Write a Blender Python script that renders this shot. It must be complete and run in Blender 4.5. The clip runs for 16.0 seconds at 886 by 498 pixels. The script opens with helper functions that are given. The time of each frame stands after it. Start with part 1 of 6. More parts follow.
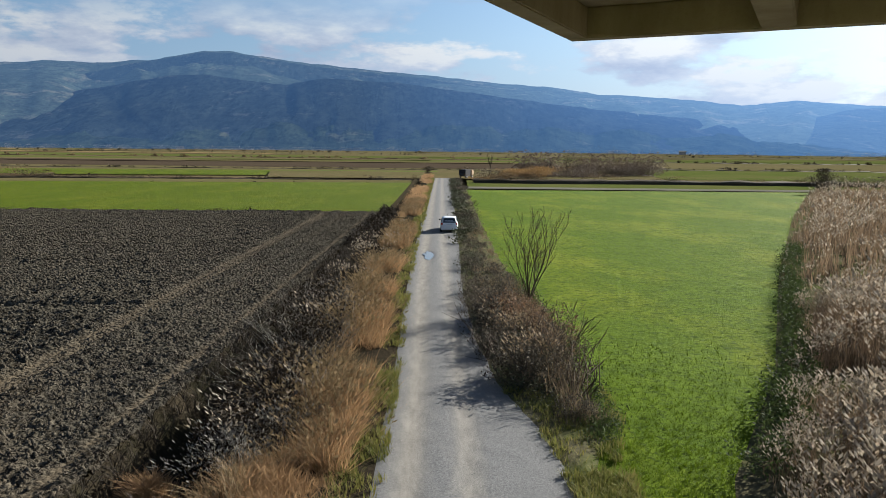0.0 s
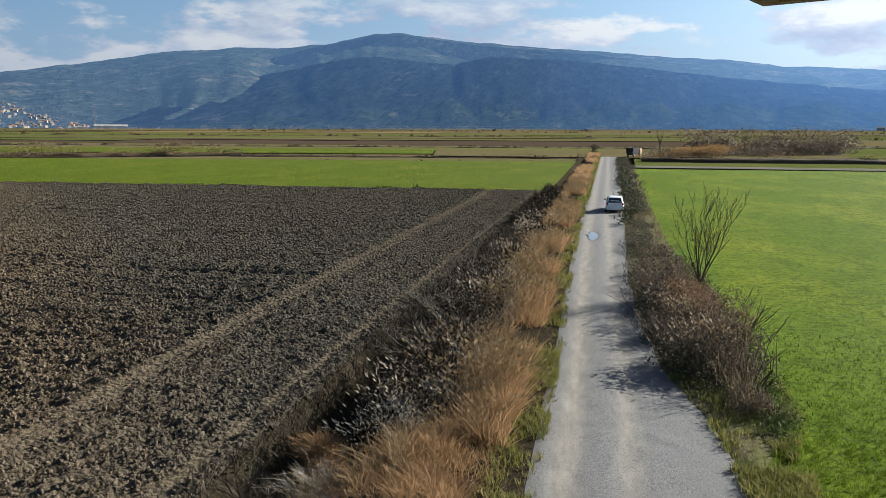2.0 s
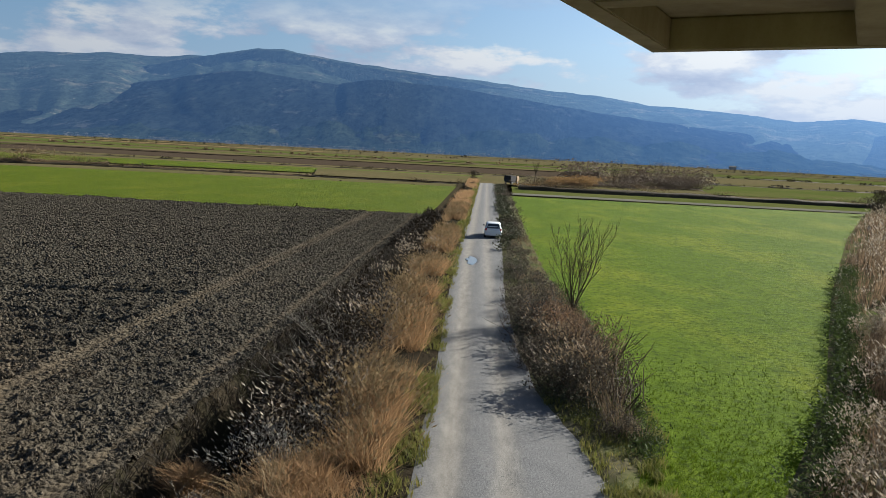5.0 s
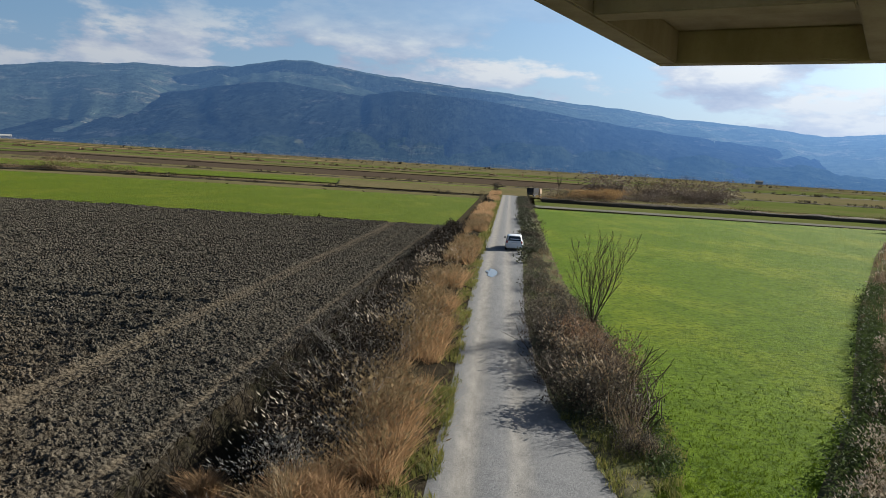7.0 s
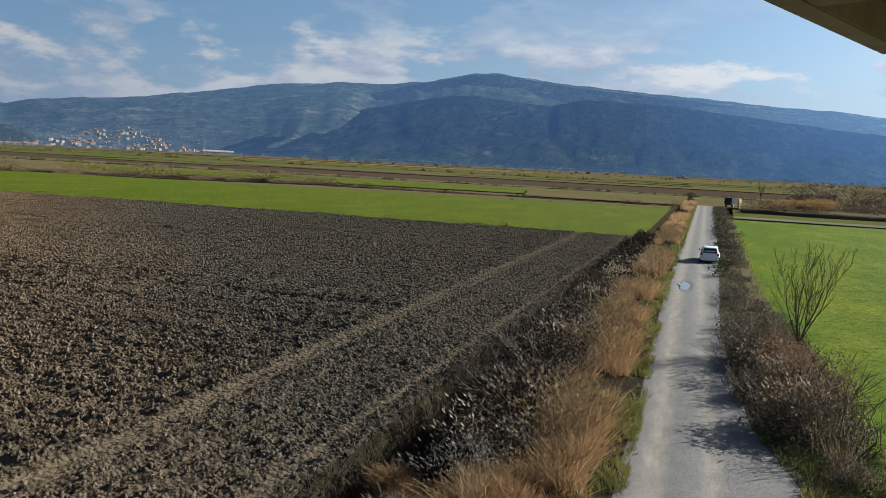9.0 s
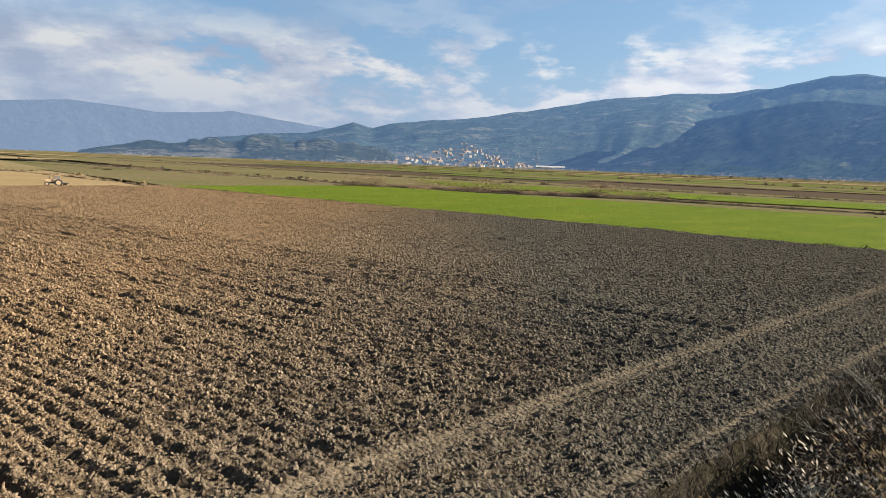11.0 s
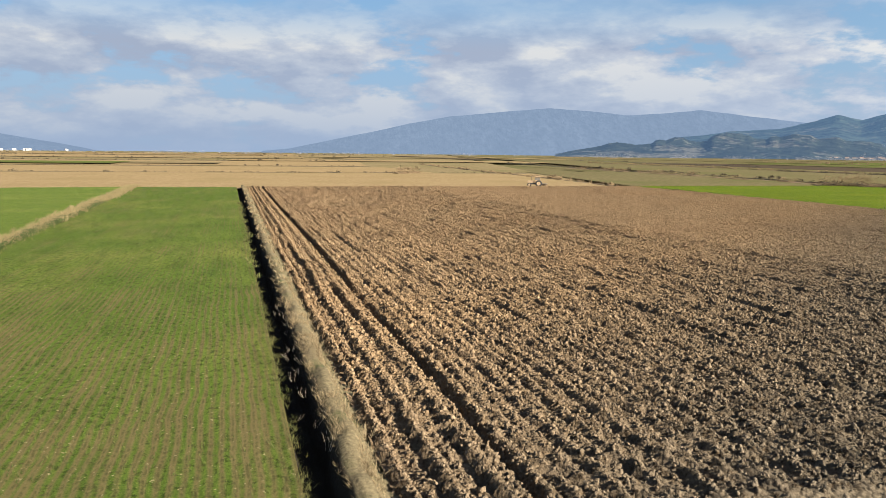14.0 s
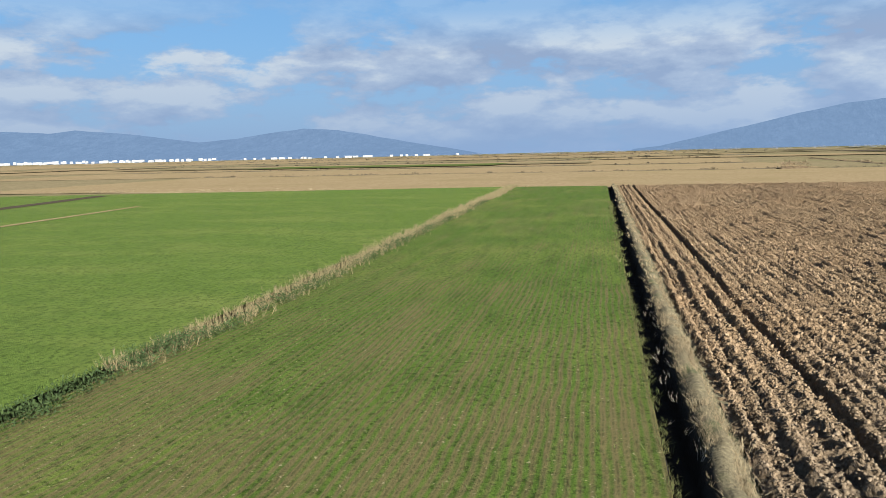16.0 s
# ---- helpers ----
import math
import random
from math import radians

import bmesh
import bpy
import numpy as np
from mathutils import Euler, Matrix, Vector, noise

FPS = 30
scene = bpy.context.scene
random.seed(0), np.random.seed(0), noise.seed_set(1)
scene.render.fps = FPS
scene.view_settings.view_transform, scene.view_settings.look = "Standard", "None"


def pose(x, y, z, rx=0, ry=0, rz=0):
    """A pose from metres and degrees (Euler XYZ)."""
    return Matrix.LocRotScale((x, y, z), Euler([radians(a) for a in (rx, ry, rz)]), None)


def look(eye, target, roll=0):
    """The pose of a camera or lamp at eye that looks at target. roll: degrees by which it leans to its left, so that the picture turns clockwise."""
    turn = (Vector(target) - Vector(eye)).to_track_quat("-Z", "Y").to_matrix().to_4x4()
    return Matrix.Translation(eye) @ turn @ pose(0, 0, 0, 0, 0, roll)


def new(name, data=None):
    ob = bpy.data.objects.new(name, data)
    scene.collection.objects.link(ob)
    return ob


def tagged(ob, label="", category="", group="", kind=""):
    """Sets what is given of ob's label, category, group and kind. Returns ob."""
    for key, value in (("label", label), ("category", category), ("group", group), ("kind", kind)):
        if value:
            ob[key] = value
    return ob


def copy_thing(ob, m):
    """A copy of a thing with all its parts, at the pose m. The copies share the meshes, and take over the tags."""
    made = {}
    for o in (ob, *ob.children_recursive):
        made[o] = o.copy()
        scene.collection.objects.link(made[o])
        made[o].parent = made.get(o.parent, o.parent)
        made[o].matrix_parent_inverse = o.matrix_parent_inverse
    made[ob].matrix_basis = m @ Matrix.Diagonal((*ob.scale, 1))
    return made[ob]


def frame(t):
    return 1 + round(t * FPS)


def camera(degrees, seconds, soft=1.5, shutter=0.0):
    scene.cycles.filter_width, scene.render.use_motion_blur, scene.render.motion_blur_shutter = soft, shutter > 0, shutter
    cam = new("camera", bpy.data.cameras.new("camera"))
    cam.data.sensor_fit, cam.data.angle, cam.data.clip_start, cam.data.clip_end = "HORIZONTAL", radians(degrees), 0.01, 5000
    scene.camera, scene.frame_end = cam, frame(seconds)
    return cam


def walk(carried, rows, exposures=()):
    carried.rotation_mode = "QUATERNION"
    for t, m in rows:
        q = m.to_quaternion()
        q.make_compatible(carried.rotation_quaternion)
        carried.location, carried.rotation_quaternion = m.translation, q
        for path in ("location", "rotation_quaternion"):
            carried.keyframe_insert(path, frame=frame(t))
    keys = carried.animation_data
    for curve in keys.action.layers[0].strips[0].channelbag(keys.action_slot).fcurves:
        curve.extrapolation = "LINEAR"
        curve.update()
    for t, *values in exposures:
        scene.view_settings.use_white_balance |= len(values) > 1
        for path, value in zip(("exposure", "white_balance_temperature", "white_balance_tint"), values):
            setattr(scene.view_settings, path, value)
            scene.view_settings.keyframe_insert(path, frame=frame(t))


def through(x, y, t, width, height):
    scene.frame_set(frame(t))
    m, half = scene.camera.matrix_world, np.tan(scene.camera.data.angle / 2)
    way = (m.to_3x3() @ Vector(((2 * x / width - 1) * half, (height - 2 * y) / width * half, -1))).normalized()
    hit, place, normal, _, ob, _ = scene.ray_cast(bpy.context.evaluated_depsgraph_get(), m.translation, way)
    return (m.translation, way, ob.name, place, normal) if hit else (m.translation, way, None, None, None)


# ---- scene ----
# The camera turns by hand on a high landing: seconds, place, tilt, roll, heading.
cam = camera(61.30, 16.0, soft=0.75)
PATH = [
    (0, 0.099, -0.059, 8.015, 82.371, 0.622, -2.168),
    (0.5, 0.089, -0.05, 7.989, 80.855, 0.506, -1.243),
    (1, 0.072, -0.035, 7.982, 80.736, 0.249, 2.3),
    (1.5, 0.052, -0.032, 7.989, 80.77, -0.166, 6.913),
    (2, 0.048, -0.056, 7.993, 80.683, 0.146, 10.318),
    (2.5, -0.03, -0.034, 7.977, 79.404, 1.503, 10.86),
    (3, -0.07, -0.022, 7.97, 80.359, 1.922, 7.918),
    (3.2, -0.082, -0.016, 7.968, 81.539, 2.543, 3.81),
    (3.7, -0.084, 0, 7.984, 81.817, 2.65, -2.7),
    (4.25, -0.085, 0.018, 8.003, 82.122, 2.768, -3.6),
    (4.8, -0.087, 0.036, 8.021, 82.427, 2.885, -0.5),
    (5.3, -0.089, 0.052, 8.037, 82.705, 2.992, 3.271),
    (5.5, -0.091, 0.053, 8.035, 82.574, 3.004, 4.934),
    (6, -0.117, 0.067, 8.056, 83.555, 3.709, 7.269),
    (6.5, -0.014, 0.128, 8.059, 83.285, 3.121, 6.706),
    (7, 0.063, 0.127, 8.05, 83.37, 3.499, 2.78),
    (7.5, 0.074, 0.098, 8.044, 83.687, 3.532, -1.102),
    (8, 0.023, 0.065, 8.04, 83.658, 3.39, 1.71),
    (8.5, -0.055, 0.033, 8.036, 83.478, 2.938, 9.348),
    (9, 0.044, -0.013, 7.973, 83.389, 2.806, 17.071),
    (9.5, 0.004, 0.014, 7.981, 83.424, 2.071, 25.814),
    (9.7, 0.005, 0.024, 7.978, 83.287, 1.934, 28.356),
    (11.8, -0.014, 0.137, 8.015, 83.419, 1.55, 51.829),
    (12, -0.017, 0.121, 8.014, 83.296, 1.221, 54.833),
    (12.5, -0.019, 0.046, 7.977, 82.949, 0.925, 61.673),
    (13, -0.02, 0.03, 7.972, 82.904, 0.929, 66.392),
    (13.5, -0.024, -0.025, 7.973, 82.871, 1.001, 71.304),
    (14, -0.028, -0.016, 7.971, 82.662, 0.609, 76.404),
    (14.5, -0.008, -0.02, 7.968, 82.504, -0.202, 80.966),
    (15, 0.032, -0.076, 7.981, 82.459, -0.376, 88.023),
    (15.5, 0.056, -0.133, 8.012, 82.503, -0.728, 94.54),
    (16, 0.068, -0.218, 8.022, 82.717, -1.346, 104.26),
]


def held(x, y, z, tilt, roll, heading):
    """Upright camera: heading to the left of +y, tilt from straight down, then roll."""
    return (Matrix.Translation((x, y, z)) @ Matrix.Rotation(radians(heading), 4, "Z")
            @ Matrix.Rotation(radians(tilt), 4, "X") @ Matrix.Rotation(radians(roll), 4, "Z"))


walk(cam, [(t, held(*row)) for t, *row in PATH],
     [(0, 1.42, 6200, 8), (1.5, 1.42, 6200, 8), (2.5, 1.64, 6200, 8), (3.2, 1.64, 6200, 8), (5.3, 1.32, 6200, 8), (9.0, 1.32, 6200, 8), (9.5, 1.44, 6200, 8), (11.9, 2.04, 6750, 10), (14.2, 1.98, 6600, 8), (15.0, 1.92, 6350, 6), (16, 1.86, 5750, 5)])

# ---------------------------------------------------------------- light
SUN_AZ, SUN_EL = 54.0, 26.0
scene.view_settings.exposure = 0.0
sun_way = Vector((math.sin(radians(SUN_AZ)) * math.cos(radians(SUN_EL)),
                  math.cos(radians(SUN_AZ)) * math.cos(radians(SUN_EL)), math.sin(radians(SUN_EL))))
sun = new("sun", bpy.data.lights.new("sun", "SUN"))
sun.data.energy, sun.data.angle, sun.data.color = 5.0, radians(0.6), (1.0, 0.93, 0.82)
sun.matrix_world = look(sun_way * 100, (0, 0, 0))


class Nodes:
    """Small shorthand for building a node tree."""

    def __init__(self, tree):
        self.tree = tree
        tree.nodes.clear()

    def add(self, kind, inputs=(), **props):
        n = self.tree.nodes.new(kind)
        for k, v in props.items():
            setattr(n, k, v)
        for k, v in dict(inputs).items():
            if isinstance(v, bpy.types.NodeSocket):
                self.tree.links.new(v, n.inputs[k])
            else:
                n.inputs[k].default_value = v
        return n

    def math(self, op, a, b=0.0, c=0.0, clamp=False):
        return self.add("ShaderNodeMath", {0: a, 1: b, 2: c}, operation=op, use_clamp=clamp).outputs[0]

    def vec(self, op, a, b=(0, 0, 0)):
        return self.add("ShaderNodeVectorMath", {0: a, 1: b}, operation=op).outputs[0]

    def ramp(self, fac, stops, smooth=False):
        n = self.add("ShaderNodeValToRGB", {0: fac})
        n.color_ramp.interpolation = "EASE" if smooth else "LINEAR"
        e = n.color_ramp.elements
        while len(e) < len(stops):
            e.new(0.5)
        for el, (p, c) in zip(e, stops):
            el.position = p
            el.color = (*c, 1) if isinstance(c, tuple) else (c, c, c, 1)
        return n.outputs[0]

    def mix(self, fac, a, b, blend="MIX"):
        n = self.add("ShaderNodeMix", data_type="RGBA", blend_type=blend)
        for i, v in ((0, fac), (6, a), (7, b)):
            if isinstance(v, bpy.types.NodeSocket):
                self.tree.links.new(v, n.inputs[i])
            else:
                n.inputs[i].default_value = (*v, 1) if isinstance(v, tuple) else v
        return n.outputs[2]

    def noise(self, vector, scale, detail=4.0, rough=0.55, out=0, distort=0.0):
        return self.add("ShaderNodeTexNoise", {"Vector": vector, "Scale": scale, "Detail": detail, "Roughness": rough,
                                               "Distortion": distort}).outputs[out]


world = bpy.data.worlds.new("sky")
scene.world = world
world.use_nodes = True
w = Nodes(world.node_tree)
sky = w.add("ShaderNodeTexSky", sky_type="NISHITA", sun_disc=False, sun_elevation=radians(SUN_EL),
            sun_rotation=radians(SUN_AZ), altitude=50.0, air_density=1.0, dust_density=0.9, ozone_density=2.0)
way = w.add("ShaderNodeTexCoord").outputs["Generated"]
parts3 = w.add("ShaderNodeSeparateXYZ", {0: way})
up = parts3.outputs[2]
flat = w.add("ShaderNodeMapping", {"Vector": way, "Scale": (1.0, 1.0, 2.8), "Location": (0.37, 0.21, 0.0)}).outputs[0]
lifted = w.vec("ADD", flat, (0.02, 0.008, 0.075))
puff = w.noise(flat, 6.4, 12.0, 0.58)
puff_up = w.noise(lifted, 6.4, 8.0, 0.58)
toward = w.add("ShaderNodeVectorMath", {0: way, 1: tuple(sun_way)}, operation="DOT_PRODUCT").outputs["Value"]
cover = w.noise(way, 1.7, 2.0, 0.5)
side = w.math("MULTIPLY", w.math("MULTIPLY_ADD", parts3.outputs[0], -1.0, -0.45, clamp=True), 0.17)
dens = w.math("ADD", w.math("ADD", puff, w.math("MULTIPLY_ADD", cover, 0.35, -0.175)), side)
low = w.ramp(up, [(0.0, 0.7), (0.03, 1.0), (0.13, 1.0), (0.18, 0.22), (0.4, 0.03)])
mask = w.math("MULTIPLY", w.ramp(dens, [(0.435, 0.0), (0.54, 1.0)], True), low)
lit = w.ramp(w.math("ADD", w.math("SUBTRACT", puff, puff_up), 0.5), [(0.38, (0.46, 0.51, 0.66)), (0.52, (0.70, 0.73, 0.82)), (0.62, (1.0, 0.97, 0.93))])
bright = w.ramp(w.math("MULTIPLY_ADD", toward, 0.5, 0.5), [(0.0, 0.205), (0.40, 0.225), (0.75, 0.318), (0.92, 0.415)])
deep = w.mix(w.math("MULTIPLY", w.ramp(w.math("MULTIPLY_ADD", toward, 0.5, 0.5), [(0.2, 0.6), (0.75, 0.22)]), w.ramp(up, [(0.2, 1.0), (0.45, 0.0)])), sky.outputs[0], (2.15, 4.5, 7.8))
base = w.add("ShaderNodeBackground", {0: deep, 1: w.math("MULTIPLY", bright, 0.125)})
cloud = w.add("ShaderNodeBackground", {0: lit, 1: bright})
both = w.add("ShaderNodeMixShader", {0: w.math("MULTIPLY", mask, 0.88), 1: base.outputs[0], 2: cloud.outputs[0]})
hazy = w.add("ShaderNodeBackground", {0: (0.41, 0.54, 0.78, 1), 1: bright})
rim = w.ramp(up, [(0.0, 0.9), (0.05, 0.55), (0.14, 0.10), (0.26, 0.0)])
whole = w.add("ShaderNodeMixShader", {0: rim, 1: both.outputs[0], 2: hazy.outputs[0]})
w.add("ShaderNodeOutputWorld", {0: whole.outputs[0]})

# ---------------------------------------------------------------- number helpers
def lattice(seed):
    return np.random.RandomState(seed).rand(256, 256)


def vnoise(x, y, seed=0):
    """Smooth value noise, 0 to 1, with cells one unit wide."""
    g = lattice(seed)
    xi, yi = np.floor(x).astype(int), np.floor(y).astype(int)
    fx, fy = x - xi, y - yi
    fx, fy = fx * fx * (3 - 2 * fx), fy * fy * (3 - 2 * fy)
    a, b = g[xi % 256, yi % 256], g[(xi + 1) % 256, yi % 256]
    c, d = g[xi % 256, (yi + 1) % 256], g[(xi + 1) % 256, (yi + 1) % 256]
    return (a * (1 - fx) + b * fx) * (1 - fy) + (c * (1 - fx) + d * fx) * fy


def fractal(x, y, seed=0, octaves=4, gain=0.5):
    total, amp, norm = 0, 1.0, 0.0
    for o in range(octaves):
        total = total + amp * vnoise(x * 2**o, y * 2**o, seed + o)
        norm += amp
        amp *= gain
    return total / norm


def line(x, xs, ys):
    return np.interp(x, xs, ys)


def mesh_from(name, verts, faces, mat, smooth=False):
    """A mesh from arrays; faces: one array, or several, of equal-sided polygons."""
    me = bpy.data.meshes.new(name)
    verts = np.asarray(verts, np.float32)
    faces = [np.asarray(f, np.int32) for f in (faces if isinstance(faces, (list, tuple)) else [faces])]
    me.vertices.add(len(verts))
    me.vertices.foreach_set("co", verts.ravel())
    loops = np.concatenate([f.ravel() for f in faces])
    sizes = np.concatenate([np.full(len(f), f.shape[1], np.int32) for f in faces])
    me.loops.add(len(loops))
    me.loops.foreach_set("vertex_index", loops)
    me.polygons.add(len(sizes))
    me.polygons.foreach_set("loop_start", np.r_[0, np.cumsum(sizes)[:-1]].astype(np.int32))
    if smooth:
        me.polygons.foreach_set("use_smooth", np.ones(len(sizes), bool))
    me.update(calc_edges=True)
    me.validate()
    me.materials.append(mat)
    return me


def sheet(name, X, Y, Z, mat, label, kind="structure", smooth=True, masks=()):
    """A surface over a grid of places."""
    n, m = X.shape
    i = np.arange(n * m).reshape(n, m)
    quads = np.stack([i[:-1, :-1], i[1:, :-1], i[1:, 1:], i[:-1, 1:]], -1).reshape(-1, 4)
    V = np.stack([X, Y, Z], -1).reshape(-1, 3)
    a, b = V[quads[0, 1]] - V[quads[0, 0]], V[quads[0, 3]] - V[quads[0, 0]]
    if np.cross(a, b)[2] < 0:
        quads = quads[:, ::-1]
    me = mesh_from(name, V, quads, mat, smooth)
    for key, values in masks:
        me.attributes.new(key, "FLOAT", "POINT").data.foreach_set("value", np.asarray(values, np.float32).ravel())
    return tagged(new(name, me), label, kind=kind)


def scatter(template, places, size, turn, lean=None):
    """Copies of a template (verts, faces) at places, scaled, turned about z and leaning, as one pair of arrays."""
    tv, tf = template
    n = len(places)
    size = np.broadcast_to(np.asarray(size, float), (n, 3)) if np.ndim(size) == 2 else np.repeat(np.asarray(size, float)[:, None], 3, 1)
    v = tv[None] * size[:, None]
    c, s = np.cos(turn)[:, None], np.sin(turn)[:, None]
    x, y, z = v[..., 0] * c - v[..., 1] * s, v[..., 0] * s + v[..., 1] * c, v[..., 2]
    if lean is not None:
        x, y = x + lean[:, :1] * z, y + lean[:, 1:] * z
    v = np.stack([x, y, z], -1) + places[:, None]
    f = tf[None] + (np.arange(n) * len(tv))[:, None, None]
    return v.reshape(-1, 3), f.reshape(-1, tf.shape[1])


def merged(pairs):
    """Several (verts, faces) pairs with faces of one size as one."""
    vs, fs, at = [], [], 0
    for v, f in pairs:
        vs.append(v)
        fs.append(f + at)
        at += len(v)
    return np.concatenate(vs), np.concatenate(fs)


def stuff(name, pairs, mat, label, category):
    v, f = merged(pairs) if isinstance(pairs, list) else pairs
    return tagged(new(name, mesh_from(name, v, f, mat)), label, category, kind="stuff")


def blades(count, height, spread, width, bend, seed, heads=0.0):
    """A tuft of bent tapering blades; heads: length of a seed plume at the tips."""
    r = np.random.RandomState(seed)
    V, F = [], []
    for k in range(count):
        a, out = r.uniform(0, 2 * math.pi), r.uniform(0.1, 1.0)
        d = np.array([math.cos(a), math.sin(a), 0])
        p = np.array([-d[1], d[0], 0])
        h = height * r.uniform(0.6, 1.0)
        root = d * spread * r.uniform(0, 0.6)
        mid = root + d * bend * out * 0.35 + [0, 0, h * 0.6]
        tip = root + d * bend * out + [0, 0, h]
        w2 = width * r.uniform(0.6, 1.2)
        b = len(V)
        V += [root - p * w2, root + p * w2, mid + p * w2 * 0.7, mid - p * w2 * 0.7, tip]
        F += [(b, b + 1, b + 2), (b, b + 2, b + 3), (b + 3, b + 2, b + 4)]
        if heads:
            t2, b = tip + d * heads * 0.5 + [0, 0, heads * 0.7], len(V)
            c2 = (tip + t2) / 2
            V += [tip, c2 + p * heads * 0.2, t2, c2 - p * heads * 0.2, c2 + d * heads * 0.16, c2 - d * heads * 0.16]
            F += [(b, b + 1, b + 2), (b, b + 2, b + 3), (b, b + 4, b + 2), (b, b + 2, b + 5)]
    return np.array(V), np.array(F)


def plumes(count, height, spread, size, seed):
    """Fluffy seed heads high above the ground, a little bent."""
    r = np.random.RandomState(seed)
    V, F = [], []
    for k in range(count):
        a = r.uniform(0, 2 * math.pi)
        d = np.array([math.cos(a), math.sin(a), 0])
        p = np.array([-d[1], d[0], 0])
        foot = d * spread * r.uniform(0, 1) + [0, 0, height * r.uniform(0.75, 1)]
        tip = foot + d * size * 0.7 + [0, 0, size * 0.8]
        c2, b = foot * 0.5 + tip * 0.5, len(V)
        V += [foot, c2 + p * size * 0.22, tip, c2 - p * size * 0.22, c2 + d * size * 0.2, c2 - [0, 0, size * 0.2]]
        F += [(b, b + 1, b + 2), (b, b + 2, b + 3), (b, b + 4, b + 2), (b, b + 2, b + 5)]
    return np.array(V), np.array(F)


def twigs(count, height, spread, width, seed, forks=3):
    """A bare thorny shrub: forked stems of three-sided tapering sticks."""
    r = np.random.RandomState(seed)
    V, F = [], []

    def stick(a, b, w1, w2):
        d = (b - a) / (np.linalg.norm(b - a) + 1e-9)
        s = np.cross(d, [0.3, 0.2, 1.0])
        s /= np.linalg.norm(s) + 1e-9
        q = np.cross(d, s)
        at = len(V)
        for ang in (0, 2.09, 4.19):
            V.append(a + (s * math.cos(ang) + q * math.sin(ang)) * w1)
        for ang in (0, 2.09, 4.19):
            V.append(b + (s * math.cos(ang) + q * math.sin(ang)) * w2)
        for i in range(3):
            j = (i + 1) % 3
            F.extend([(at + i, at + j, at + 3 + j), (at + i, at + 3 + j, at + 3 + i)])

    for k in range(count):
        a = r.uniform(0, 2 * math.pi)
        root = np.array([math.cos(a), math.sin(a), 0]) * spread * r.uniform(0, 0.5)
        top = root + np.array([math.cos(a), math.sin(a), 0]) * spread * r.uniform(0.2, 1.0) + [0, 0, height * r.uniform(0.6, 1)]
        mid = (root + top) / 2 + r.uniform(-0.12, 0.12, 3) * height
        stick(root, mid, width, width * 0.7)
        stick(mid, top, width * 0.7, width * 0.25)
        for _ in range(forks):
            f = r.uniform(0.2, 0.9)
            s = root * (1 - f) + top * f
            stick(s, s + r.normal(0, 1, 3) * [0.22, 0.22, 0.12] * height + [0, 0, 0.2 * height], width * 0.5, width * 0.15)
    return np.array(V), np.array(F)


def leaflets(count, height, spread, size, seed):
    """Loose small leaves round a shrub."""
    r = np.random.RandomState(seed)
    V, F = [], []
    for k in range(count):
        c2 = np.array([*(r.normal(0, 0.45, 2) * spread), height * r.uniform(0.1, 1.0) ** 0.8])
        a, b2 = r.normal(0, 1, 3), r.normal(0, 1, 3)
        a, b2 = a / np.linalg.norm(a) * size, b2 / np.linalg.norm(b2) * size * 0.5
        b = len(V)
        V += [c2 - a, c2 + b2, c2 + a, c2 - b2]
        F += [(b, b + 1, b + 2), (b, b + 2, b + 3)]
    return np.array(V), np.array(F)


# ---------------------------------------------------------------- materials
def material(name, rough=0.9, spec=0.2, metal=0.0):
    """A material, its node helper, its shader and the world place as a vector."""
    m = bpy.data.materials.new(name)
    m.use_nodes = True
    n = Nodes(m.node_tree)
    b = n.add("ShaderNodeBsdfPrincipled", {"Roughness": rough, "Specular IOR Level": spec, "Metallic": metal})
    n.add("ShaderNodeOutputMaterial", {0: b.outputs[0]})
    at = n.add("ShaderNodeNewGeometry").outputs["Position"]
    return m, n, b, at


def wire(n, b, key, socket):
    n.tree.links.new(socket, b.inputs[key])


def bump(n, b, height, strength, distance):
    wire(n, b, "Normal", n.add("ShaderNodeBump", {"Height": height, "Strength": strength, "Distance": distance}).outputs[0])


def ground_material(name, dark, light, patch, grain=6.0, big=0.12, rough=0.95, strength=0.5, dist=0.05):
    """Bare or grown ground: two-scale mottling, a third colour in broad patches."""
    m, n, b, at = material(name, rough, 0.0)
    fine = n.noise(at, grain, 6.0, 0.65)
    broad = n.noise(at, big, 4.0, 0.55)
    col = n.mix(n.ramp(fine, [(0.32, 0.0), (0.68, 1.0)]), dark, light)
    col = n.mix(n.ramp(broad, [(0.45, 0.0), (0.7, 0.8)]), col, patch)
    wire(n, b, "Base Color", col)
    bump(n, b, fine, strength, dist)
    return m


def leaf_material(name, a, c, through=0.25, rough=0.75):
    """Thin growth whose colour differs from piece to piece."""
    m, n, b, at = material(name, rough, 0.15)
    isle = n.add("ShaderNodeNewGeometry").outputs["Random Per Island"]
    col = n.mix(isle, a, c)
    col = n.mix(n.ramp(n.noise(at, 0.5, 3.0), [(0.4, 0.0), (0.65, 0.6)]), col, tuple(0.6 * v for v in a))
    wire(n, b, "Base Color", col)
    if through:
        t = n.add("ShaderNodeBsdfTranslucent", {0: col})
        mixed = n.add("ShaderNodeMixShader", {0: through, 1: b.outputs[0], 2: t.outputs[0]})
        n.tree.links.new(mixed.outputs[0], n.tree.nodes["Material Output"].inputs[0])
    return m


